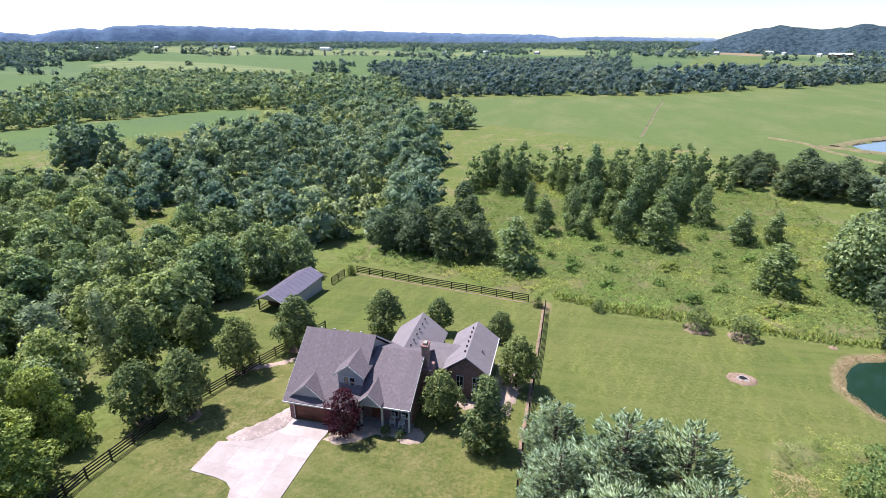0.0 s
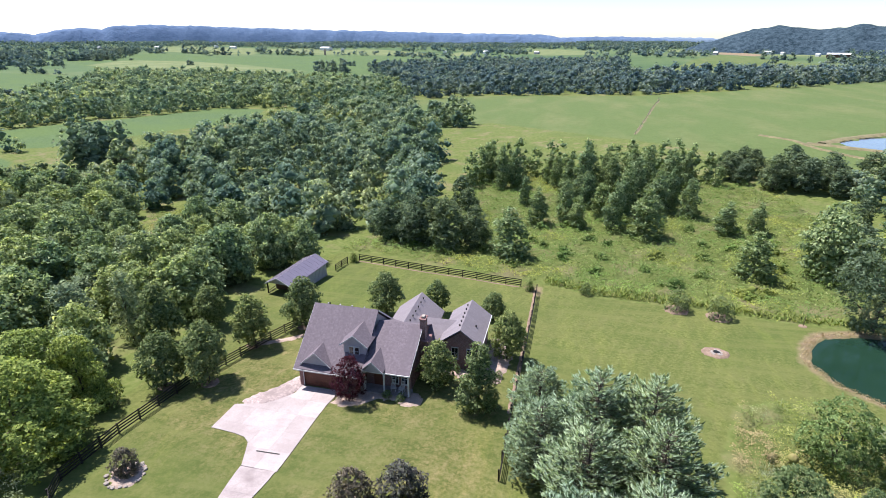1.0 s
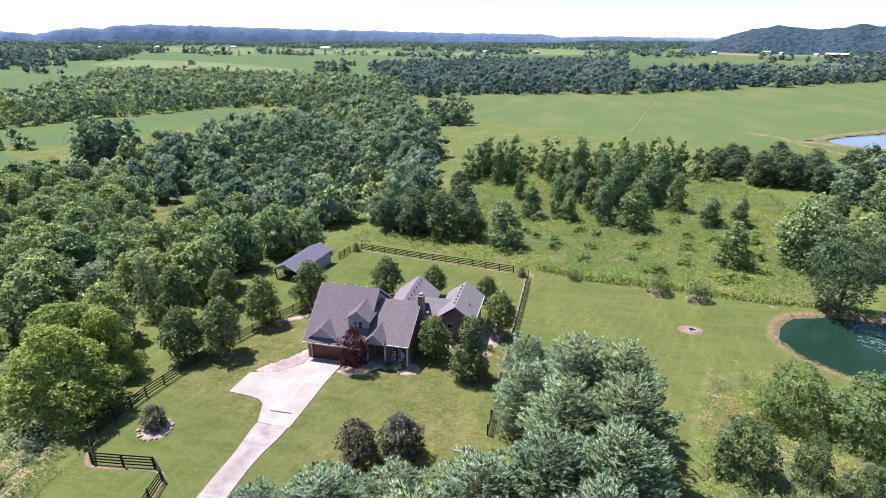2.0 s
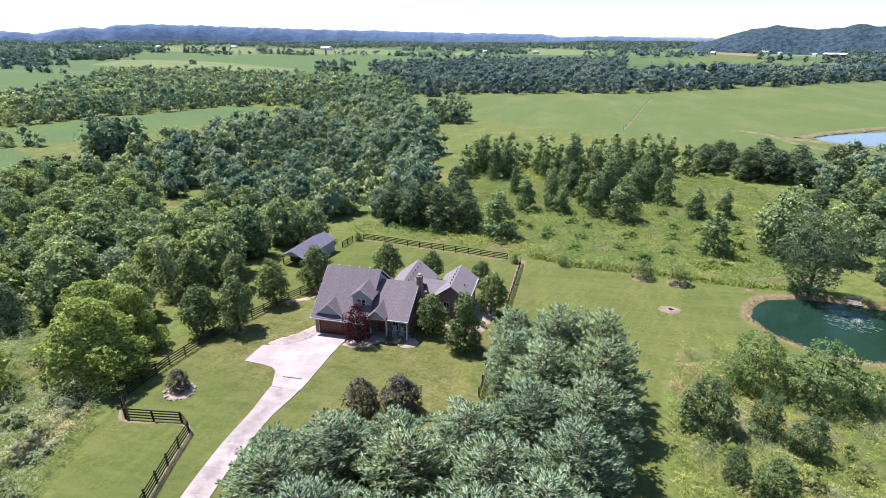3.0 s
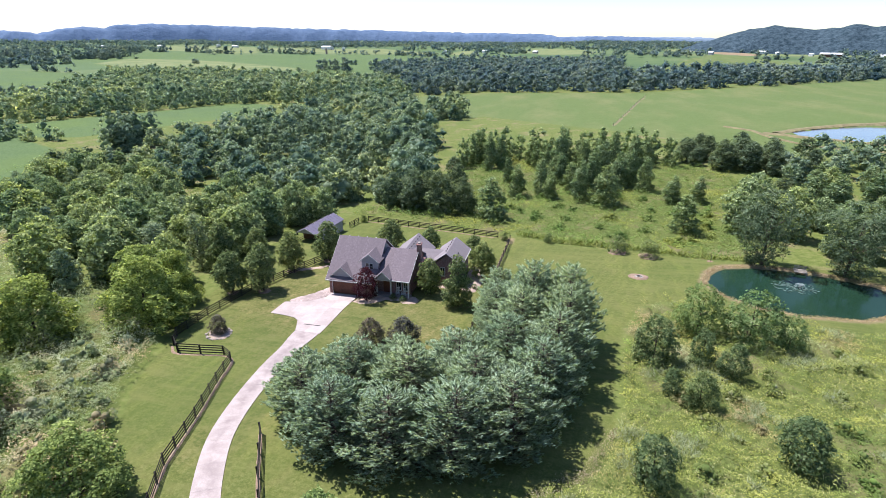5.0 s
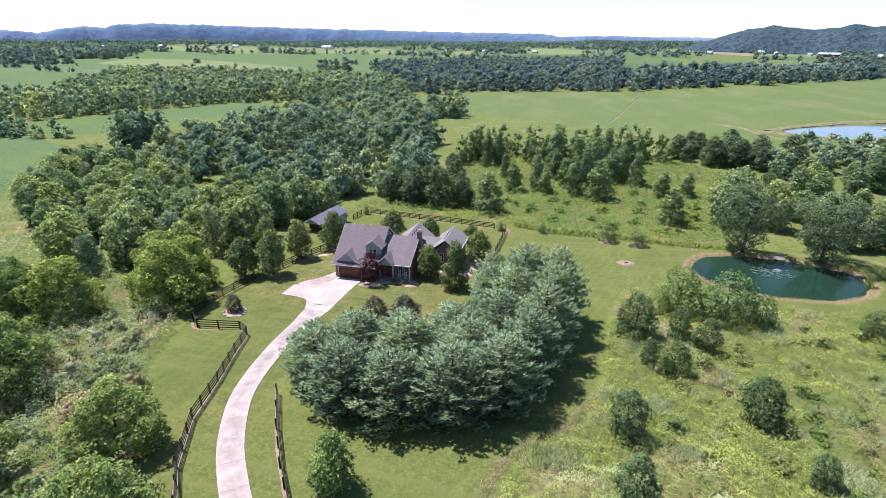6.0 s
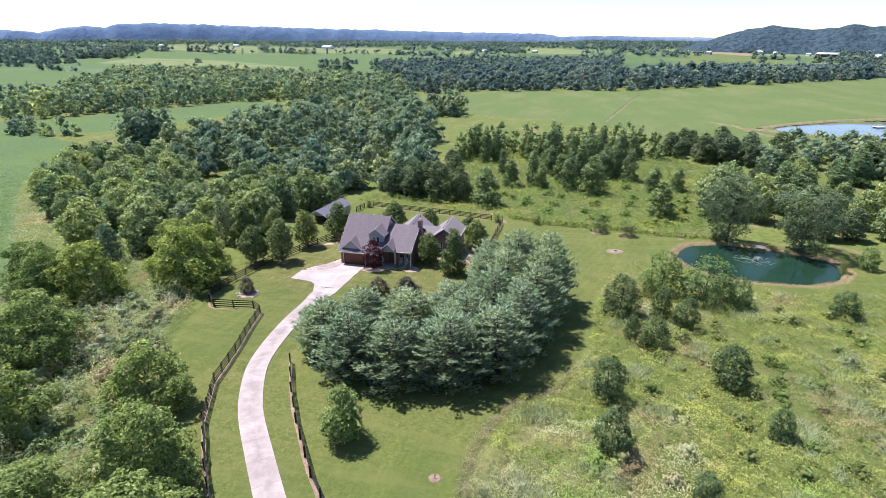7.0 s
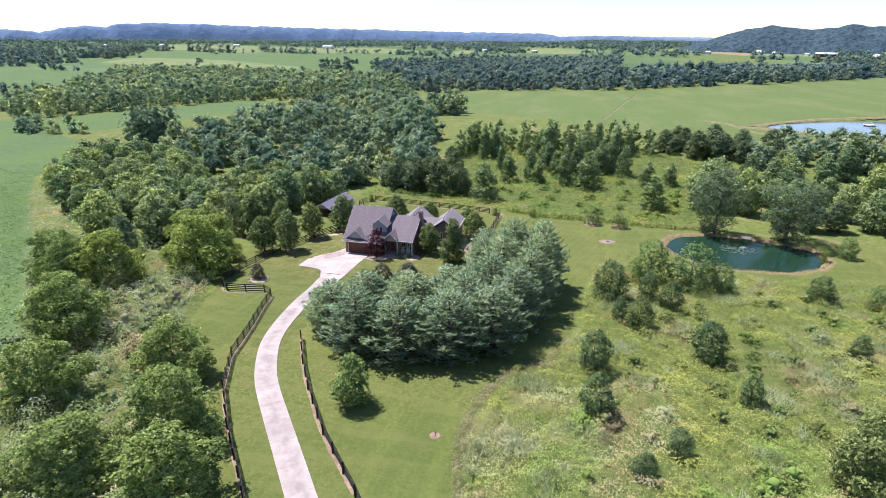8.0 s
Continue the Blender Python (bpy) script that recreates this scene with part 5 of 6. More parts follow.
def pine_form(seed, h, r):
    """White pine: whorls of upswept branches that carry tufts of long needles."""
    rng = np.random.default_rng(seed)
    quads, ways = [], []
    bm = bmesh.new()
    add_tube(bm, [(0, 0, -0.4), (0, 0, 0.2), (0, 0, h * 0.6), (0, 0, h * 0.97)], [0.24, 0.19, 0.11, 0.02], 7)
    z, turn = 0.5, 0.0
    while z < h - 0.25:
        k = (z - 0.5) / (h - 0.5)
        reach = r * (1 - k ** 3.0) ** 0.8 * (0.82 + 0.18 * min(1, k * 4)) * rng.uniform(0.84, 1.12) + 0.2
        count = 8 if k < 0.75 else 5
        turn += 0.6
        for b in range(count):
            a = turn + 2 * math.pi * b / count + rng.uniform(-0.22, 0.22)
            ln = reach * rng.uniform(0.72, 1.12)
            rise = 0.12 + 0.75 * k + rng.uniform(-0.08, 0.12)
            way = np.array([math.cos(a), math.sin(a), 0.0])
            tip = np.array([0, 0, z]) + way * ln + (0, 0, ln * rise * 0.6)
            add_tube(bm, [(0, 0, z), tuple(np.array([0, 0, z]) + way * ln * 0.5 + (0, 0, ln * rise * 0.2)), tuple(tip)], [0.035, 0.02, 0.006], 4)
            tufts = max(8, int(ln * 9.5))
            t = 0.12 + 0.88 * np.sqrt(rng.uniform(0, 1, tufts))
            base = np.array([0, 0, z]) + way * (ln * t)[:, None] + np.array([0, 0, 1]) * (ln * rise * 0.6 * t ** 1.7)[:, None]
            side = np.array([-way[1], way[0], 0.0])
            base = base + side * (rng.normal(size=tufts) * 0.30 * ln * 0.36 * (1.25 - t * 0.6))[:, None] + rng.normal(size=(tufts, 3)) * 0.07
            for blade in range(6):
                d = unit(way * rng.uniform(0.35, 0.9) + side * rng.normal(size=(tufts, 1)) * 0.55 + np.array([0, 0, 1]) * rng.uniform(0.25, 0.95, (tufts, 1)))
                ln_b = rng.uniform(0.24, 0.46, (tufts, 1))
                wide = unit(np.cross(d, rng.normal(size=(tufts, 3)))) * 0.063
                quads.append(np.stack([base - wide, base + wide, base + d * ln_b], 1))
                ways.append(np.repeat(unit(0.75 * unit(base - (0, 0, h * 0.25)) + 0.25 * d + (0, 0, 0.25) + 0.15 * rng.normal(size=d.shape)), 3, 0))
        z += rng.uniform(0.36, 0.50)
    crown = quads_mesh("crown", np.concatenate(quads), NEEDLE, np.concatenate(ways))
    trunk = bpy.data.meshes.new("trunk")
    bm.to_mesh(trunk)
    bm.free()
    trunk.materials.append(BARK)
    return trunk, crown


PINE = {"name": "pine_tree", "label": "big bluish white pine in a dense grove", "forms": [pine_form(s, 9, 3.5) for s in (31, 32, 33, 34)],
        "h": 9, "r": 3.5, "category": "pine"}

# pine grove
for x, y, h, w in [(-14.6, 9.8, 6.6, 6.2), (-9.8, 6.2, 7.8, 7.0), (-4.2, 6.0, 7.6, 7.2), (1.6, 7.0, 8.4, 7.4), (6.3, 10.0, 8.4, 6.8), (-11.5, 14.5, 6.8, 6.4),
                   (-4.4, 12.8, 7.9, 7.0), (2.2, 13.2, 8.5, 7.0), (-0.4, 18.2, 7.6, 6.4), (8.4, 16.2, 9.0, 6.8), (4.4, 21.2, 8.8, 6.6)]:
    plant(PINE, x, y, h, w * 1.17, group="pine grove")
for x, y, h, w in [(9.8, 22.0, 9.8, 6.8), (5.4, 27.4, 9.6, 6.4), (10.9, 28.2, 10.4, 6.8), (6.2, 33.6, 11.0, 6.4), (10.8, 33.6, 11.0, 6.6), (1.2, 39.2, 7.6, 5.0),
                   (1.6, 32.6, 8.0, 5.4), (-16.4, 13.6, 5.6, 5.0), (-6.8, 17.0, 6.6, 5.4)]:
    plant(PINE, x, y, h, w * 1.17, group="pine grove")

# yard
for x, y, h, w in [(-36.7, 38.4, 8.3, 5.8), (-36.6, 47.5, 7.5, 5.6), (-32.6, 54.2, 7.8, 6.2), (-22.4, 60.2, 6.7, 5.6), (-15.4, 63.2, 5.8, 4.2),
                   (-6.7, 62.6, 4.8, 4.0), (-3.4, 51.9, 7.0, 5.0), (-10.6, 44.2, 6.0, 5.0)]:
    plant(YARD, x, y, h, w, group="yard trees")
plant(CONE, -5.3, 41.0, 8.3, 5.2, group="yard trees")
plant(LAWN_TREE, -6.1, -4.6, 5.8, 4.6, group="yard trees")
plant(MAPLE_RED, -19.6, 39.6, 5.4, 4.3)
plant(BRONZE, -12.8, 24.0, 4.8, 4.0, group="lawn shrubs")
plant(BRONZE, -9.1, 25.8, 4.5, 4.2, group="lawn shrubs")
plant(BRONZE, -34.4, 23.6, 2.7, 2.3, label="small bronze shrub in a rock ring", group="lawn shrubs")
for x, y, h, w in [(6.8, 76.0, 2.0, 2.2), (20.4, 73.2, 3.3, 4.0), (26.0, 71.8, 3.2, 4.3)]:
    plant(SHRUB, x, y, h, w, group="lawn edge shrubs")
for x, y, h, w in [(-15.6, 40.6, 1.0, 1.3), (-13.9, 40.5, 1.0, 1.4), (-8.9, 47.2, 1.2, 1.1), (-3.9, 47.6, 0.9, 1.0)]:
    plant(SHRUB, x, y, h, w, label="small clipped shrub in the mulch bed", group="bed shrubs")
plant(BUSH_DRY, -2.4, 75.9, 1.8, 2.3)
plant(BUSH_DRY, -36.9, 82.2, 1.8, 2.4)
plant(BUSH_DRY, 62.4, 59.2, 2.4, 2.0, label="tan-green grass clump on the pond bank")

# woodland edge beside the yard
for x, y, h, w in [(-45.2, 23.4, 10.2, 12.6), (-51.0, 29.6, 9.4, 9.5), (-46.8, 31.4, 8.6, 7.0)]:
    plant(FEATHERY, x, y, h, w, group="woodland edge", label="big leafy light green tree at the woodland edge")
for x, y, h, w in [(-40.9, 36.3, 7.3, 5.7), (-48.2, 44.7, 9.0, 5.8), (-45.4, 51.0, 6.6, 5.2)]:
    plant(YARD, x, y, h, w, group="woodland edge", label="leafy dark green tree beside the mown lane")
for x, y, h, w in [(-53.0, 37.5, 8.5, 7.0), (-51.5, 58.0, 9.0, 7.4), (-53.0, 66.5, 10.5, 9.0), (-50.5, 75.5, 10.5, 9.0), (-45.5, 79.5, 8.6, 6.6)]:
    plant(WOOD, x, y, h, w, group="woodland edge")
for x, y, h, w in [(-26.7, -5.1, 6.9, 8.0), (-36.5, -12.2, 6.8, 8.2), (-19.7, -14.1, 7.5, 7.9), (-24.1, -20.8, 6.4, 8.0), (-15.3, -20.2, 6.6, 8.0), (-45.3, -0.9, 8.1, 9.3),
                   (-50.6, 3.0, 7.0, 7.4), (-66.1, 16.4, 7.4, 9.2), (-55.5, 15.8, 8.7, 9.6), (-61.0, 13.5, 7.4, 7.4), (-44.0, -14.5, 6.0, 6.4), (-31.0, -26.0, 7.0, 8.0)]:
    plant(FEATHERY, x, y, h * 1.04, w * 1.14, group="field edge trees")
plant(CEDAR, -52.9, 44.8, 10.2, 5.6, label="tall grey-green cedar at the woodland edge")
plant(CEDAR, -54.5, 54.2, 6.4, 5.4)
plant(CEDAR, -68.2, 52.2, 5.2, 7.0)
plant(CEDAR, -83.7, 41.8, 4.2, 7.6, label="low spreading grey-green cedar at the field margin")
plant(CEDAR, -60.0, 43.0, 8.5, 8.1, label="broad blue-green spruce at the woodland edge")

# trees in the weedy meadow
for x, y, h, w in [(18.6, 8.8, 5.2, 4.2), (18.6, -0.2, 5.0, 3.9), (32.1, 14.4, 5.4, 5.2), (34.5, 6.0, 3.6, 2.6), (25.7, -4.3, 2.9, 2.8), (22.3, -8.1, 2.6, 2.5),
                   (50.9, 20.0, 3.3, 3.0), (53.8, 38.8, 4.4, 4.0), (21.6, 31.0, 6.6, 5.6), (22.6, 24.0, 3.4, 2.6), (25.1, 22.0, 4.4, 3.9), (30.2, 29.0, 4.8, 3.6), (27.2, 31.5, 5.2, 3.2)]:
    plant(MEADOW, x, y, h, w, group="meadow trees")
for x, y, h, w in [(28.6, 40.6, 7.4, 6.8), (35.0, 39.6, 7.4, 8.2), (39.4, 38.6, 5.0, 4.2), (61.0, 38.0, 4.0, 3.0), (67.0, 62.0, 4.4, 4.0)]:
    plant(ASH, x, y, h, w, group="meadow trees")
plant(ELM, 40.4, -4.9, 8.3, 7.2)
plant(WILLOW, 45.8, 71.4, 13.2, 12.6, group="pond trees")
plant(WILLOW, 58.4, 68.8, 13.0, 13.4, group="pond trees")

# plantation rows
for x, y, h, w in [(-21.2, 150.6, 10.5, 5.0), (-15.4, 140.3, 12.3, 5.8), (-11.8, 142.6, 11.0, 5.0), (-0.4, 142.2, 9.7, 4.8), (7.0, 138.1, 14.5, 7.1), (14.1, 140.0, 10.5, 6.3),
                   (19.4, 142.3, 12.4, 5.3), (23.2, 140.6, 13.3, 6.1), (29.6, 142.9, 11.3, 6.0), (-7.7, 127.5, 8.0, 4.2), (-3.8, 114.4, 9.0, 6.1), (2.7, 117.0, 10.0, 4.9)]:
    plant(ROW, x, y, h, w, group="plantation trees")
for x, y, h, w in [(5.4, 113.2, 7.7, 5.2), (8.1, 127.2, 8.8, 5.0), (13.2, 112.2, 11.4, 5.8), (19.8, 109.2, 10.8, 9.0), (16.8, 124.1, 12.0, 5.6), (19.7, 133.0, 11.5, 6.7),
                   (24.1, 125.0, 10.5, 6.2), (30.8, 123.2, 9.9, 5.4), (36.8, 114.0, 7.4, 6.2), (43.3, 115.2, 7.1, 5.0), (35.2, 88.9, 8.8, 7.3), (-7.8, 91.3, 10.3, 9.2)]:
    plant(ROW, x, y, h, w, group="plantation trees")
rng_p = random.Random(44)
for row_y, x0, x1 in ((147, -18, 38), (134, -4, 34), (128, 2, 36), (120, 6, 30)):
    x = x0
    while x < x1:
        if rng_p.random() < (0.9 if row_y == 147 else 0.36):
            plant(ROW, x + rng_p.uniform(-0.8, 0.8), row_y + rng_p.uniform(-1.2, 1.2), rng_p.uniform(6.5, 11.0), rng_p.uniform(4.0, 6.0), group="plantation trees")
        x += 5.2
for x, y, h, w in [(-34.5, 97.1, 9.7, 7.5), (-28.3, 95.6, 10.9, 8.5), (-21.0, 94.0, 11.0, 8.3), (-18.3, 104.0, 11.2, 7.0), (-23.5, 122.5, 8.8, 6.7), (-24.6, 97.0, 10.6, 8.0),
                   (-31.0, 101.5, 10.0, 8.0), (-15.0, 95.5, 9.5, 7.0), (47.8, 91.6, 12.4, 10.4), (52.0, 101.0, 11.5, 10.0), (56.0, 90.0, 11.0, 9.0)]:
    plant(DUSKY if x < 0 else WOOD, x, y, h, w, group="meadow clump")


def scatter(poly, gap, seed, avoid=()):
    """Spots about gap apart inside a polygon."""
    rng = np.random.default_rng(seed)
    xs, ys = [p[0] for p in poly], [p[1] for p in poly]
    gx, gy = np.meshgrid(np.arange(min(xs), max(xs), gap), np.arange(min(ys), max(ys), gap))
    gx = gx + rng.uniform(-0.45, 0.45, gx.shape) * gap
    gy = gy + rng.uniform(-0.45, 0.45, gy.shape) * gap
    keep = sd(poly, gx, gy) > 0
    for x, y, r in avoid:
        keep &= np.hypot(gx - x, gy - y) > r
    return np.stack([gx[keep], gy[keep]], -1), rng


CLEARINGS = [(-92, 98, 9), (-84, 87, 7), (-80, 80, 4), (-58, 85, 5), (-101, 107, 6), (-55, 47, 5), (-60, 42, 5), (-68, 51, 4)]
spots, rng_w = scatter([(-50, 33), (-55, 30), (-63, 27), (-70, 28), (-93, 45), (-129, 71), (-148, 87), (-158, 104), (-150, 116), (-138, 112), (-120, 108), (-100, 108), (-84, 97), (-60, 92), (-48, 86), (-50, 60),
                        (-50, 40)], 6.0, 51, CLEARINGS)
for x, y in spots[:190]:
    big = rng_w.uniform(0.72, 1.28)
    kind = (WOOD, WOOD, LACY, WOOD, CEDAR)[rng_w.integers(0, 5)] if rng_w.random() < 0.72 else WOOD
    plant(kind, float(x), float(y), (6.6 if kind is CEDAR else 7.8) * big, (5.2 if kind is CEDAR else 7.4) * big, group="woodland")

spots, rng_w = scatter([(50, 84), (62, 77), (75, 74), (110, 85), (122, 128), (92, 150), (66, 128), (54, 108)], 8.2, 52)
for x, y in spots[:60]:
    if rng_w.random() < 0.72:
        big = rng_w.uniform(0.7, 1.15)
        plant((WOOD, ROW, DUSKY)[rng_w.integers(0, 3)], float(x), float(y), 9.5 * big, 7.6 * big, group="woodland beyond the pond")
spots, rng_w = scatter([(40, 160), (48, 150), (70, 140), (84, 146), (82, 156), (60, 166), (46, 168)], 5.6, 53)
for x, y in spots[:40]:
    big = rng_w.uniform(0.7, 1.15)
    plant(DUSKY, float(x), float(y), 8.2 * big, 7.4 * big, group="pasture hedgerow")


def joined_woods(name, label, spots, rng, height, width, per, leaf, material, lobes=7, shape="round", rough=0.36):
    """Far woods: many small crowns joined into one mesh."""
    quads, ways, tints = [], [], []
    zs = land(spots[:, 0], spots[:, 1])
    for (x, y), z in zip(spots, zs):
        s = rng.uniform(0.55, 1.05) + 0.3 * rng.random() ** 3
        h, r = height * s, width / 2 * s * rng.uniform(0.85, 1.15)
        p, d, cores, outward = crown_points(rng, h, r, h * 0.04, lobes, max(2, per // 5), shape, rough, 0.7)
        out = np.repeat(d, 5, 0)
        p, d = clumped(rng, p + (x, y, z), d, 5, leaf * 1.0, 0.5, 0.3)
        quads += [cores + np.array([x, y, z]), leaf_cards(rng, p, d, leaf, 0.65, 0.4)]
        ways += [outward, lit(rng, out, 0.42)]
        tints.append(np.full(len(cores) + len(p), rng.random()))
    me = quads_mesh(name, np.concatenate(quads), material, np.concatenate(ways), np.concatenate(tints))
    return tagged(new(name, me), label, "woods", kind="stuff")


spots, r = scatter([(-138, 104), (-120, 110), (-84, 100), (-60, 96), (-42, 98), (-32, 108), (-32, 128), (-40, 158), (-52, 205), (-64, 232), (-112, 320), (-125, 262), (-132, 215), (-140, 180),
                    (-146, 150), (-140, 125)], 7.8, 61, CLEARINGS)
PINES = [(-112, 150), (-86, 122), (-50, 116), (-58, 140), (-78, 165), (-98, 172)]
spots = spots[sd(PINES, spots[:, 0], spots[:, 1]) < 1]
joined_woods("middle_woods", "dense mixed green woods beyond the house", spots, r, 11.6, 11.0, 620, 0.42, LEAF_BELT, 16)
spots, r = scatter(PINES, 6.8, 62)
joined_woods("pine_woods", "grey-green pines within the woods", spots, r, 12.0, 7.2, 520, 0.38, NEEDLE_DARK, 14, "egg")
spots, r = scatter([(-30, 128), (-26, 150), (-22, 158), (40, 158), (44, 147), (30, 149), (0, 150), (-20, 146)], 3.9, 63)
joined_woods("plantation_back_row", "far row of upright plantation trees", spots, r, 10.2, 5.2, 300, 0.34, LEAF_ROW, 18, "egg")
spots, r = scatter([(-84, 250), (-70, 238), (-48, 244), (-40, 262), (-58, 272), (-80, 268)], 6.5, 64)
joined_woods("pasture_copse", "copse of trees in the pasture", spots, r, 12.0, 9.5, 400, 0.45, LEAF_BELT, 18)
spots, r = scatter([(-287, 183), (-258, 200), (-240, 250), (-218, 305), (-186, 316), (-120, 335), (-124, 410), (-190, 560), (-260, 540), (-350, 570), (-470, 580), (-600, 610), (-480, 430),
                    (-400, 340), (-330, 250)], 9.5, 65)
joined_woods("creek_woods", "broad belt of woods along the creek", spots, r, 13.5, 11.5, 150, 0.74, LEAF_BELT, 10, rough=0.32)
spots, r = scatter([(-125, 418), (-78, 468), (0, 472), (60, 468), (172, 520), (275, 604), (400, 770), (440, 840), (330, 830), (195, 740), (75, 665), (40, 735), (80, 900), (120, 1250),
                    (-60, 1250), (-310, 1000), (-330, 850), (-240, 700), (-190, 560)], 14.0, 66)
joined_woods("ridge_woods", "broad belt of woods behind the pasture", spots, r, 15.0, 16.0, 100, 1.1, LEAF_FAR_HAZE, 7, rough=0.38)
spots, r = scatter([(-262, 172), (-240, 152), (-208, 147), (-202, 156), (-236, 164), (-262, 182)], 7.0, 67)
joined_woods("field_hedge", "scrubby hedge between two crop fields", spots, r, 6.0, 8.0, 150, 0.5, LEAF_BELT)
spots, r = scatter([(-168, 156), (-158, 158), (-150, 146), (-158, 140), (-168, 144)], 5.4, 68)
joined_woods("field_corner_trees", "tall clump of trees at the corner of the crop field", spots, r, 15.0, 11.5, 460, 0.45, LEAF_BELT, 24)
spots, r = scatter([(-166, 120), (-154, 124), (-152, 112), (-162, 110)], 6.0, 69)
joined_woods("field_side_trees", "grey-green clump of trees beside the crop field", spots, r, 9.6, 9.5, 480, 0.38, LEAF_POND, 20)
spots, r = scatter([(-420, 330), (-330, 235), (-300, 200), (-312, 196), (-345, 232), (-440, 335)], 8.0, 70)
joined_woods("far_field_hedge", "hedge along the far crop field", spots, r, 8.0, 9.0, 120, 0.65, LEAF_BELT)


def along(points, gap, thick, seed):
    """Spots along a line, in a belt of that thickness."""
    rng = np.random.default_rng(seed)
    out = []
    for (ax, ay), (bx, by) in zip(points, points[1:]):
        ln = math.hypot(bx - ax, by - ay)
        m = max(2, int(ln * max(1.0, thick / gap) / gap))
        u, w = rng.random(m), rng.normal(size=m) * thick * 0.4
        out.append(np.stack([ax + (bx - ax) * u - (by - ay) / ln * w, ay + (by - ay) * u + (bx - ax) / ln * w], -1))
    return np.concatenate(out), rng


for nm, label, line, gap, thick, h, w in [
        ("hedgerow", "thick hedge of tall trees between two far crop fields", [(-760, 628), (-690, 622)], 13, 14, 21, 17),
        ("hedgerow", "uneven hedge along a far crop field", [(-910, 665), (-850, 700), (-800, 680)], 13, 12, 13, 15),
        ("hedgerow", "low bushy hedge at a near crop corner", [(-470, 305), (-419, 316), (-372, 318)], 9, 12, 9, 10),
        ("knoll_woods", "dark woodlot on a knoll among the crops", [(-1110, 1090), (-1200, 1200), (-1300, 1340), (-1400, 1500)], 14, 75, 18, 19),
        ("knoll_woods", "broad woods on rising land beyond the crops", [(-1760, 1180), (-1500, 1130), (-1250, 1010)], 15, 170, 17, 20),
        ("knoll_woods", "woods closing the valley beyond the crops", [(-1180, 830), (-1050, 860), (-960, 840)], 15, 60, 15, 17),
        ("hedgerow", "line of broad trees on the crest of a crop field", [(-1424, 1565), (-1233, 1490)], 18, 14, 17, 19),
        ("hedgerow", "dense line of trees behind a crop field", [(-1190, 1500), (-975, 1440)], 15, 24, 21, 20),
        ("hedgerow", "line of trees beside pale hay fields", [(-1000, 1640), (-900, 1640), (-830, 1660)], 15, 26, 19, 20),
        ("hedgerow", "low bushy hedge across a crop field", [(-425, 1010), (-340, 1003)], 11, 5, 9, 12),
        ("hedgerow", "broken line of bushes on a crop field", [(-330, 1010), (-300, 975)], 13, 4, 8, 11),
        ("hedgerow", "dark line of trees behind the crop field", [(-560, 1700), (-420, 1640)], 18, 30, 14, 20),
        ("crop_bush", "lone dark bush on a far crop field", [(-684, 868), (-672, 874)], 7, 3, 8, 10),
        ("pasture_trees", "row of dark round trees along a far lane", [(352, 1150), (375, 1130)], 14, 4, 13, 17),
        ("pasture_trees", "dark trees beside far farm buildings", [(414, 1398), (430, 1420), (462, 1340)], 18, 8, 16, 20),
        ("hedgerow", "dark trees round a far farmyard", [(470, 1180), (540, 1230), (640, 1240)], 16, 60, 15, 19),
        ("hedgerow", "dark trees along the edge of a far pasture", [(458, 1010), (520, 1080), (640, 1090)], 16, 40, 15, 19)]:
    spots, r = along(line, gap, thick, len(label) + int(abs(line[0][0])))
    joined_woods(nm, label, spots, r, h, w, 130 if line[0][1] < 1100 else 60, 1.0 if line[0][1] < 1100 else 1.5, LEAF_FAR_HAZE, 6, rough=0.42)


def hedge_lines(seed):
    """Woodlots and tree belts strewn over the plain, closer set towards the horizon."""
    rng = np.random.default_rng(seed)
    pts = []
    for k in range(560):
        dist = 1150 + 2750 * rng.random() ** 0.45
        az = rng.uniform(-0.98, 0.80) - radians(YAW)
        cx, cy = dist * math.sin(az), dist * math.cos(az)
        ln, th = rng.uniform(80, 520), rng.uniform(12, 60)
        a = rng.normal() * 0.22 - az
        m = int(ln * th / 900) + 5
        u, w = rng.uniform(-ln / 2, ln / 2, m), rng.normal(size=m) * th / 2
        pts.append(np.stack([cx + u * math.cos(a) - w * math.sin(a), cy + u * math.sin(a) + w * math.cos(a)], -1))
    p = np.concatenate(pts)
    clear = np.hypot(p[:, 0], p[:, 1]) < 3880
    for poly in [PASTURE, PASTURE_FAR, CROP_HILL, CROP_FAR, CROP_KNOLL, TILLED] + HAY:
        clear &= sd(poly, p[:, 0], p[:, 1]) < -4
    clear &= np.hypot(p[:, 0] - 560, p[:, 1] - 1560) > 110
    return p[clear], rng


spots, r = hedge_lines(71)
joined_woods("distant_woods", "distant hedgerows and woodlots on the plain", spots, r, 15.0, 22.0, 15, 3.2, LEAF_FAR_HAZE, 2, rough=0.55)
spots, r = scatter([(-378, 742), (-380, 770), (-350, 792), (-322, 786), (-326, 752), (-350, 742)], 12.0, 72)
joined_woods("field_copse", "lone clump of trees on the far crop field", spots, r, 19.0, 16.0, 190, 1.0, LEAF_FAR_HAZE, 9)


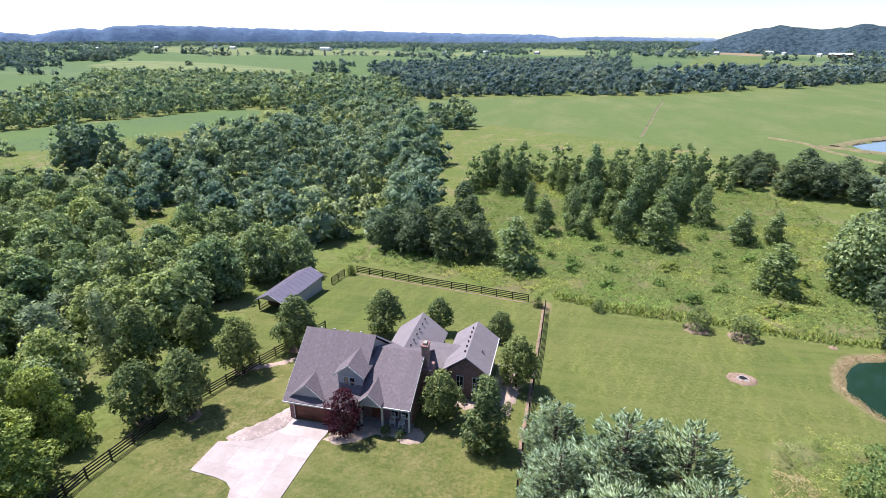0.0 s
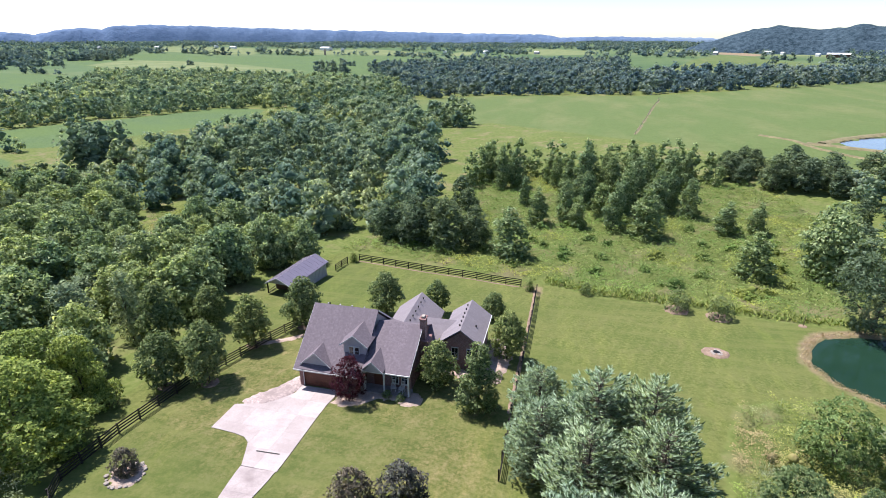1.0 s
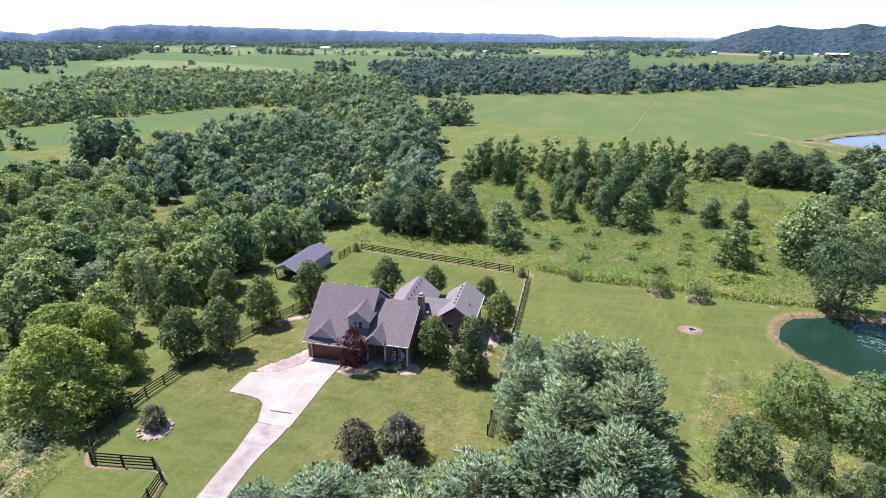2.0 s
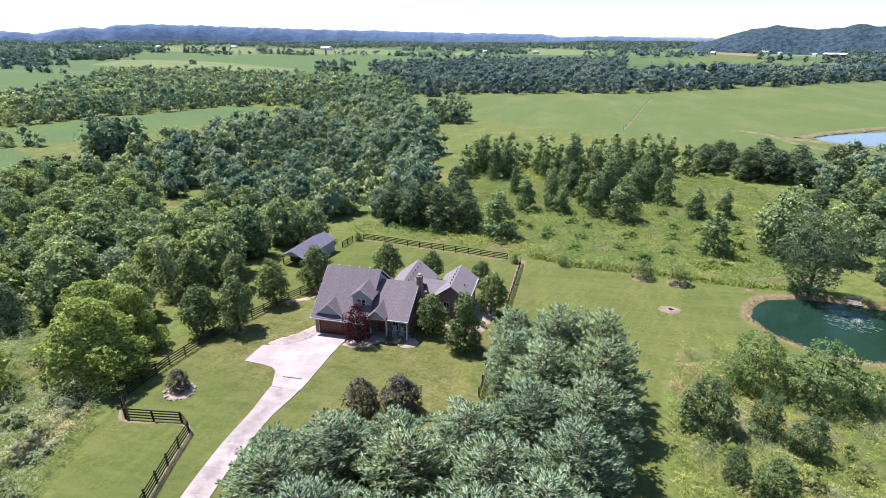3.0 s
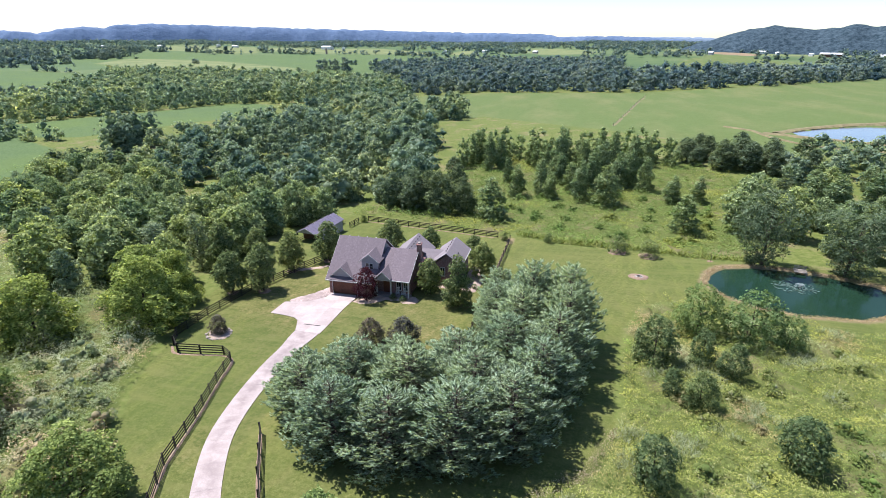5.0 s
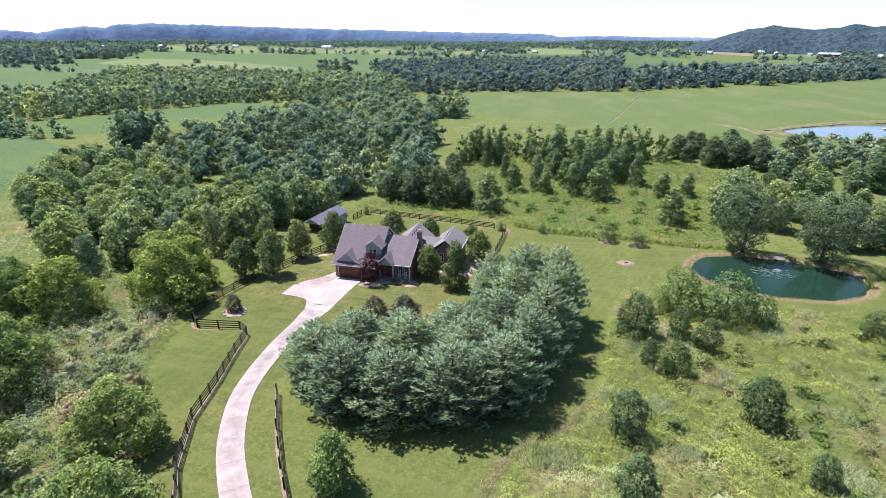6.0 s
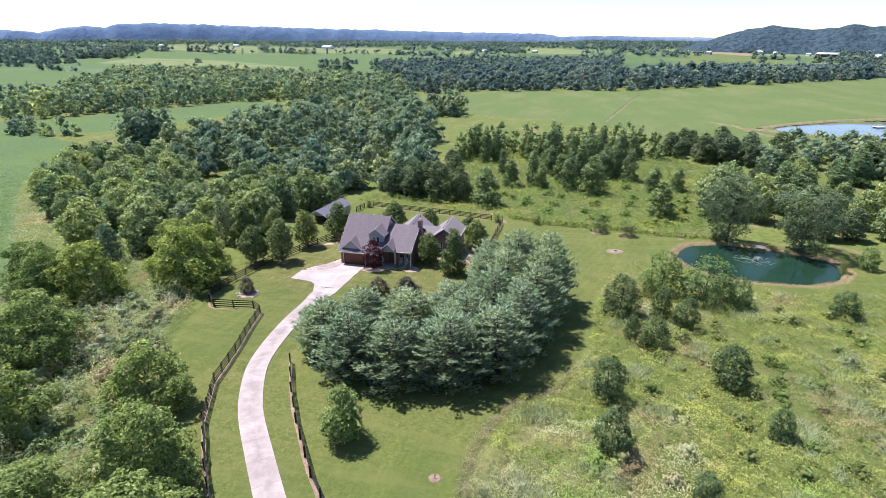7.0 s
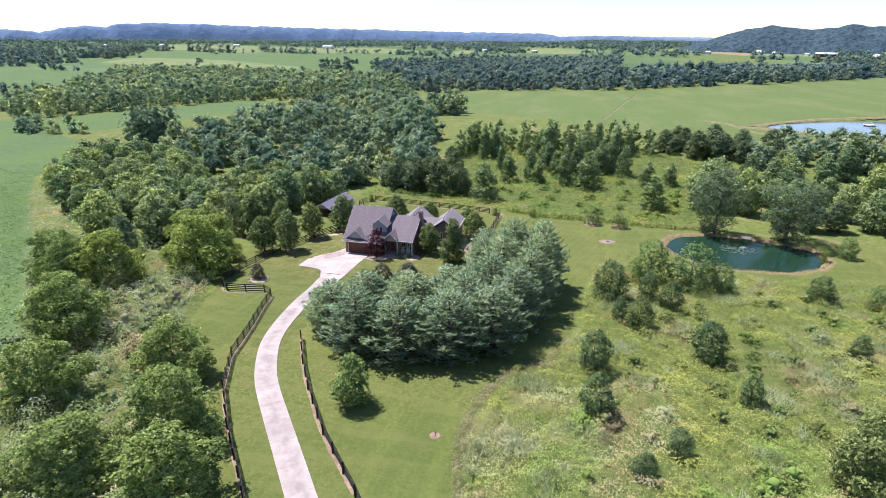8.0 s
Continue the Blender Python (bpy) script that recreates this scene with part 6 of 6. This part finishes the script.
spots, r = scatter([(70, 128), (100, 132), (125, 148), (122, 165), (90, 160), (72, 150)], 6.5, 73)
joined_woods("far_pond_trees", "scrubby trees below the far pond", spots, r, 8.5, 7.5, 340, 0.38, LEAF_BELT, 18)
spots, r = scatter([(-58, 6), (-42, 18), (-37, 12), (-32, 4), (-24, -8), (-34, -16), (-50, -6)], 3.2, 74)
joined_woods("bramble_thicket", "low bramble and weed thicket beside the mown strip", spots, r, 1.9, 3.4, 150, 0.15, WEED_DRY)
spots, r = scatter([(10, -14), (22, 10), (24, 40), (60, 42), (74, 20), (70, -14)], 5.2, 75)
joined_woods("meadow_brush", "low leafy brush scattered in the meadow", spots, r, 1.15, 3.2, 150, 0.12, WEED)
spots, r = scatter([(-30, 92), (0, 84), (30, 80), (46, 86), (52, 112), (30, 118), (-20, 112)], 8.5, 76)
joined_woods("back_meadow_brush", "low green brush in the back meadow", spots, r, 1.3, 4.8, 130, 0.2, WEED_BACK)


# ---------------------------------------------------------------- rough grass
def blades(name, label, spots, rng, height, spread, per, material, width=0.05):
    """Tufts of bent blades."""
    n = len(spots)
    z = land(spots[:, 0], spots[:, 1])
    foot = np.repeat(np.column_stack([spots, z - 0.03]), per, 0)
    foot[:, :2] += rng.normal(size=(n * per, 2)) * spread * 0.35
    size = np.repeat(rng.uniform(0.55, 1.35, n), per) * height
    d = unit(np.column_stack([rng.normal(size=(n * per, 2)) * 0.5, np.ones(n * per)]))
    d2 = unit(d + np.column_stack([rng.normal(size=(n * per, 2)) * 0.7, np.zeros(n * per)]))
    side = unit(np.cross(d, rng.normal(size=(n * per, 3)))) * (width * rng.uniform(0.6, 1.5, n * per))[:, None]
    mid = foot + d * (size * 0.55)[:, None]
    tip = mid + d2 * (size * 0.55)[:, None]
    quads = np.stack([foot, mid - side, tip, mid + side], 1)
    under = np.cross(quads[:, 1] - quads[:, 3], quads[:, 2] - quads[:, 0])[:, 2] < 0
    quads[under] = quads[under][:, ::-1]
    way = np.repeat(unit(np.array([0, 0, 1.0]) + 0.3 * rng.normal(size=(n * per, 3))), 4, 0)
    return tagged(new(name, quads_mesh(name, quads, material, way)), label, "grass", kind="stuff")


def weeds(name, label, spots, rng, height, per, leaf, material, narrow=0.4):
    """Leafy weeds in uneven mounds, of leaves that lie open to the sky."""
    n = len(spots)
    p = np.repeat(np.column_stack([spots, land(spots[:, 0], spots[:, 1])]), per, 0)
    p[:, :2] += rng.normal(size=(n * per, 2)) * leaf * 2.2
    x, y = p[:, 0], p[:, 1]
    mound = 0.12 + 1.9 * lumps(x, y, 1.7, 3) ** 2 * (0.35 + lumps(x, y, 6.0, 4)) + 0.5 * lumps(x, y, 0.5, 5) ** 2
    p[:, 2] += height * mound * (1 - 0.75 * rng.random(n * per) ** 2)
    cards = leaf_cards(rng, p, np.tile(np.array([[0.0, 0.0, 1.0]]), (n * per, 1)), leaf, narrow, 0.6)
    rise = lambda u, v: 1.9 * lumps(u, v, 1.7, 3) ** 2 * (0.35 + lumps(u, v, 6.0, 4)) + 0.5 * lumps(u, v, 0.5, 5) ** 2
    slope = np.stack([rise(x - 0.2, y) - rise(x + 0.2, y), rise(x, y - 0.2) - rise(x, y + 0.2)], -1) * height / 0.4
    way = unit(np.column_stack([slope * 0.55, np.ones(n * per)]) + 0.2 * rng.normal(size=p.shape))
    return tagged(new(name, quads_mesh(name, cards, material, np.repeat(way, 3, 0))), label, "weeds", kind="stuff")


MEADOW_RIGHT = [(7.8, -18), (6.8, -8), (7.6, -2), (10, 5.2), (14, 8.6), (16.8, 16), (17.6, 27), (19.6, 40), (22.6, 47.6), (28, 50), (35, 48), (41, 46.4), (52, 45), (62, 47.6), (66, 44),
                (80, 50), (80, -18)]
spots, r = scatter(MEADOW_RIGHT, 0.55, 81)
weeds("meadow_weeds", "tall mixed weeds and grass in the unmown meadow", spots, r, 1.3, 16, 0.12, WEED, 0.34)
spots, r = scatter(MEADOW_RIGHT, 0.34, 93)
drift = lumps(spots[:, 0], spots[:, 1], 3.4, 21) * 0.65 + lumps(spots[:, 0], spots[:, 1], 1.3, 22) * 0.35
blades("pale_grass_drifts", "drifts of tall pale feathery grass in the meadow", spots[drift > 0.67], r, 0.85, 0.6, 10, PLUME, 0.022)
spots, r = scatter([(-44, 23), (-39.5, 18), (-36.4, 10), (-32, 2.6), (-23, -8), (-18.6, -12.4), (-12, -22), (-30, -30), (-46, -12), (-52, 4), (-60, 20), (-62, 29), (-52, 26)], 0.60, 82)
weeds("field_edge_weeds", "tall tan and green weeds beside the mown strip", spots, r, 2.1, 22, 0.135, WEED_DRY, 0.28)
spots, r = scatter([(-43, 88), (-35, 89), (-22, 84.5), (-1, 80), (9, 76), (24, 74.8), (36, 72.6), (44, 72), (50, 82), (62, 110), (56, 140), (36, 158), (-26, 158), (-28, 110), (-40, 96)], 1.05, 83)
weeds("back_meadow_weeds", "tall green and yellow weeds behind the yard", spots, r, 1.35, 16, 0.19, WEED_BACK)
spots, r = scatter([(-106, 114), (-98, 92), (-88, 78), (-76, 82), (-82, 96), (-96, 112)], 1.2, 88)
weeds("clearing_weeds", "pale green weeds in a woodland clearing", spots, r, 0.7, 12, 0.2, WEED)
spots, r = scatter([(-45, -10), (-47.5, -7), (-57.3, 2.5), (-81, 23), (-99, 38), (-118.5, 54.5), (-132, 66), (-128, 78), (-108, 64), (-90, 48), (-69, 31), (-62, 30), (-58, 18), (-50, 6)], 0.9, 89)
weeds("field_margin_grass", "tan grass strip between woods and crop", spots, r, 0.9, 14, 0.17, WEED_DRY, 0.26)
spots, r = scatter([(-48, -9), (-58, 1.6), (-81, 22), (-99, 37), (-132, 65), (-155, 87), (-166, 112), (-195, 142), (-230, 155), (-300, 140), (-140, 0), (-80, -24), (-60, -24)], 1.15, 90)
spots = spots[r.random(len(spots)) > ease(np.hypot(spots[:, 0] + 50, spots[:, 1]), 70, 200)]
weeds("crop_plants", "leafy green row crop in the near field", spots, r, 0.16, 9, 0.19, CROP_LEAF, 0.6)
spots, r = scatter([(0, 79), (9, 76), (24, 74.6), (36, 72.4), (45, 71.4), (46, 73), (36, 74.4), (24, 77.4), (9, 79), (0, 82)], 0.5, 84)
blades("meadow_edge_reeds", "dense reedy edge between lawn and meadow", spots, r, 0.95, 0.5, 4, REED, 0.08)
spots, r = along([(8.0, -18), (6.7, -12.5), (6.0, -7.5), (6.2, -2.5), (7.3, 1.4), (9.6, 5.2), (13.4, 9.0), (16.2, 15.5)], 0.22, 0.8, 92)
weeds("meadow_edge_dry_grass", "dry tan grass along the mown edge of the meadow", spots, r, 0.5, 9, 0.10, DRY, 0.25)
spots, r = scatter([(x + (x - 48.5) * 0.12, y + (y - 60.5) * 0.16) for x, y in POND], 0.30, 85)
spots = spots[np.abs(sd(POND, spots[:, 0], spots[:, 1]) + 0.1) < 0.55]
blades("pond_bank_grass", "dry tan grass and reeds round the pond", spots, r, 0.22, 0.3, 4, DRY, 0.035)


# ---------------------------------------------------------------- far plain and hills
def build_barn(x, y, w, l, h, rz, wall, roof, label, name="barn"):
    z = level(x, y) - 0.3
    ob = thing(name, label, "farm building", (x, y, z), rz, "far farm buildings")
    part("wall", box(-w / 2, w / 2, -l / 2, l / 2, 0, h), wall, ob)
    for s in (-1, 1):
        part("roof", prism([(0, -l / 2 - 0.5, h * 1.5), (0, l / 2 + 0.5, h * 1.5), (s * (w / 2 + 0.5), l / 2 + 0.5, h), (s * (w / 2 + 0.5), -l / 2 - 0.5, h)], (0, 0, 0.3)), roof, ob)
        part("gable", prism([(-w / 2, s * l / 2, h), (w / 2, s * l / 2, h), (0, s * l / 2, h * 1.45)], (0, -s * 0.2, 0)), wall, ob)
    part("door", box(-1.8, 1.8, -l / 2 - 0.08, -l / 2 - 0.01, 0.1, 3.4), DARK_METAL, ob)


def bearing(deg, dist):
    a = radians(deg - YAW)
    return dist * math.sin(a), dist * math.cos(a)


for deg, dist, w, l, h, rz in [(-11.8, 2250, 26, 44, 9, 75), (-10.2, 2200, 12, 20, 8, 20), (-22, 2700, 16, 26, 8, 40), (-20.5, 2650, 12, 30, 7, 80), (-27, 2600, 12, 20, 7, 80),
                               (4.4, 1900, 12, 20, 7, 60), (0.2, 2000, 12, 20, 7, 10), (30.2, 1800, 9, 20, 6, 65), (31.3, 1900, 8, 12, 5, 20), (33.9, 1680, 7, 10, 5, 40)]:
    x, y = bearing(deg, dist)
    build_barn(x, y, w, l, h, rz, METAL_WHITE, METAL_WHITE, "white farm building far across the plain")
for deg, dist, w, l, h, rz in [(38.9, 1480, 10, 14, 8, 20), (26.0, 1650, 8, 12, 6, 50), (9.5, 1850, 10, 16, 6, 60), (-31.5, 2500, 20, 30, 7, 60)]:
    x, y = bearing(deg, dist)
    build_barn(x, y, w, l, h, rz, SIDING, METAL_WHITE, "pale farmhouse with bright roof in the distance", "farmhouse")


build_barn(607, 1496, 24, 46, 7, 62, SHED_WOOD, METAL_WHITE, "large dark barn with a white metal roof in the distance")


def build_silo(x, y):
    ob = thing("silo", "tall weathered tan farm silo with a domed cap", "silo", (x, y, level(x, y) - 0.3), 0, "far farm buildings")
    part("body", tube([(0, 0, 0), (0, 0, 17)], [3.4, 3.2], 16), MULCH, ob)
    part("cap", tube([(0, 0, 17), (0, 0, 18.4), (0, 0, 19.6), (0, 0, 20)], [3.35, 2.9, 1.6, 0.3], 16), STONE, ob, "pale domed cap")


build_silo(-789, 1676)


def build_ridge(name, label, material, profile, distance, depth, foot, seed):
    """A long wooded hill at a distance; profile: bearing (degrees right of the flight axis) and crest height."""
    b = np.linspace(profile[0][0], profile[-1][0], int((profile[-1][0] - profile[0][0]) * distance * 0.0175 / 7))
    h = np.interp(b, [p[0] for p in profile], [p[1] for p in profile])
    k = np.linspace(0, 1.3, 40)
    up = np.sin(np.clip(k, 0, 1) * math.pi / 2) * np.where(k > 1, 1 - (k - 1) * 0.5, 1)
    az = np.radians(b - YAW)
    dist = distance + depth * k[:, None] + 0 * b[None]
    fold = 0.05 * np.sin(b * 1.3 + 2 * np.sin(b * 0.5))[None] * np.sin(np.clip(k, 0, 1) * math.pi)[:, None]
    x, y = dist * np.sin(az)[None], dist * np.cos(az)[None]
    canopy = (6 * lumps(x, y, 13 + distance / 400, seed) + 5 * lumps(x, y, 55, seed + 1) - 6) * np.where(k > 0.02, 1, 0)[:, None]
    z = foot + (h - foot)[None] * (up[:, None] + fold) + canopy
    v = np.stack([x, y, z], -1)
    m, n = z.shape
    idx = np.arange(m * n).reshape(m, n)
    faces = np.stack([idx[:-1, :-1], idx[:-1, 1:], idx[1:, 1:], idx[1:, :-1]], -1).reshape(-1, 4)
    me = fast_mesh(name, v.reshape(-1, 3), faces, material)
    me.polygons.foreach_set("use_smooth", np.ones(len(faces), bool))
    return tagged(new(name, me), label, "hill", kind="structure")


build_ridge("wooded_ridge", "long haze-blue wooded plateau on the horizon", HILL_BLUE_HAZE,
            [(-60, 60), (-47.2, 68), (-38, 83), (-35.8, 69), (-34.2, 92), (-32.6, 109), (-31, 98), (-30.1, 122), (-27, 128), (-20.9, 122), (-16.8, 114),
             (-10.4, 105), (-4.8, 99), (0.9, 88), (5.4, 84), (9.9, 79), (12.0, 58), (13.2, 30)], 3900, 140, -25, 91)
build_ridge("pale_ridge", "pale haze-blue far ridge on the horizon", HILL_PALE_HAZE,
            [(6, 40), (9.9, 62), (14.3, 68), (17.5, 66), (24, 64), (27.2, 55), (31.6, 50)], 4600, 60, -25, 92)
build_ridge("middle_ridge", "low haze-blue wooded ridge on the horizon", HILL_BLUE_HAZE,
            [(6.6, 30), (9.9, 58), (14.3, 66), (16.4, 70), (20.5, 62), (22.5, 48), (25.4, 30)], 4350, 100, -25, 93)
build_ridge("near_hill", "wooded hill rising beyond the farms", HILL_NEAR_HAZE,
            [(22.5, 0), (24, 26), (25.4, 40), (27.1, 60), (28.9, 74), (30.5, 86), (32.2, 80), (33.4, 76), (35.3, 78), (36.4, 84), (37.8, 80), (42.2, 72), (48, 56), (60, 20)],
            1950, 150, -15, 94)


# ---------------------------------------------------------------- pasture fence and raft
pasture_fence = thing("pasture_fence", "old wire fence on wooden posts across the pasture", "fence")
fence_line = smooth_line([(x, y, 0) for x, y in WORN[4]], 11.0)
for p in fence_line:
    part("post", box(p.x - 0.09, p.x + 0.09, p.y - 0.09, p.y + 0.09, level(p.x, p.y) - 0.3, level(p.x, p.y) + 1.5), STONE, pasture_fence)
for k in (0.5, 0.9, 1.3):
    part("wire", tube([(p.x, p.y, level(p.x, p.y) + k) for p in fence_line], [0.005] * len(fence_line), 3), DARK_METAL, pasture_fence)
raft = thing("swim_raft", "small white raft floating on the far pond", "raft", (141.6, 225.2, FAR_POND_Z), 20)
part("deck", box(-2.2, 2.2, -1.4, 1.4, 0.35, 0.5, 0.03), METAL_WHITE, raft)
for sx in (-1.5, 1.5):
    part("float", tube([(sx, -1.3, 0.15), (sx, 1.3, 0.15)], [0.3, 0.3], 10), DARK_METAL, raft)
for sx, sy in ((-2.1, -1.3), (2.1, -1.3), (-2.1, 1.3), (2.1, 1.3)):
    part("post", box(sx - 0.05, sx + 0.05, sy - 0.05, sy + 0.05, 0.5, 1.3), METAL_WHITE, raft)
for sy in (-1.3, 1.3):
    part("rail", box(-2.1, 2.1, sy - 0.04, sy + 0.04, 1.2, 1.3), METAL_WHITE, raft)
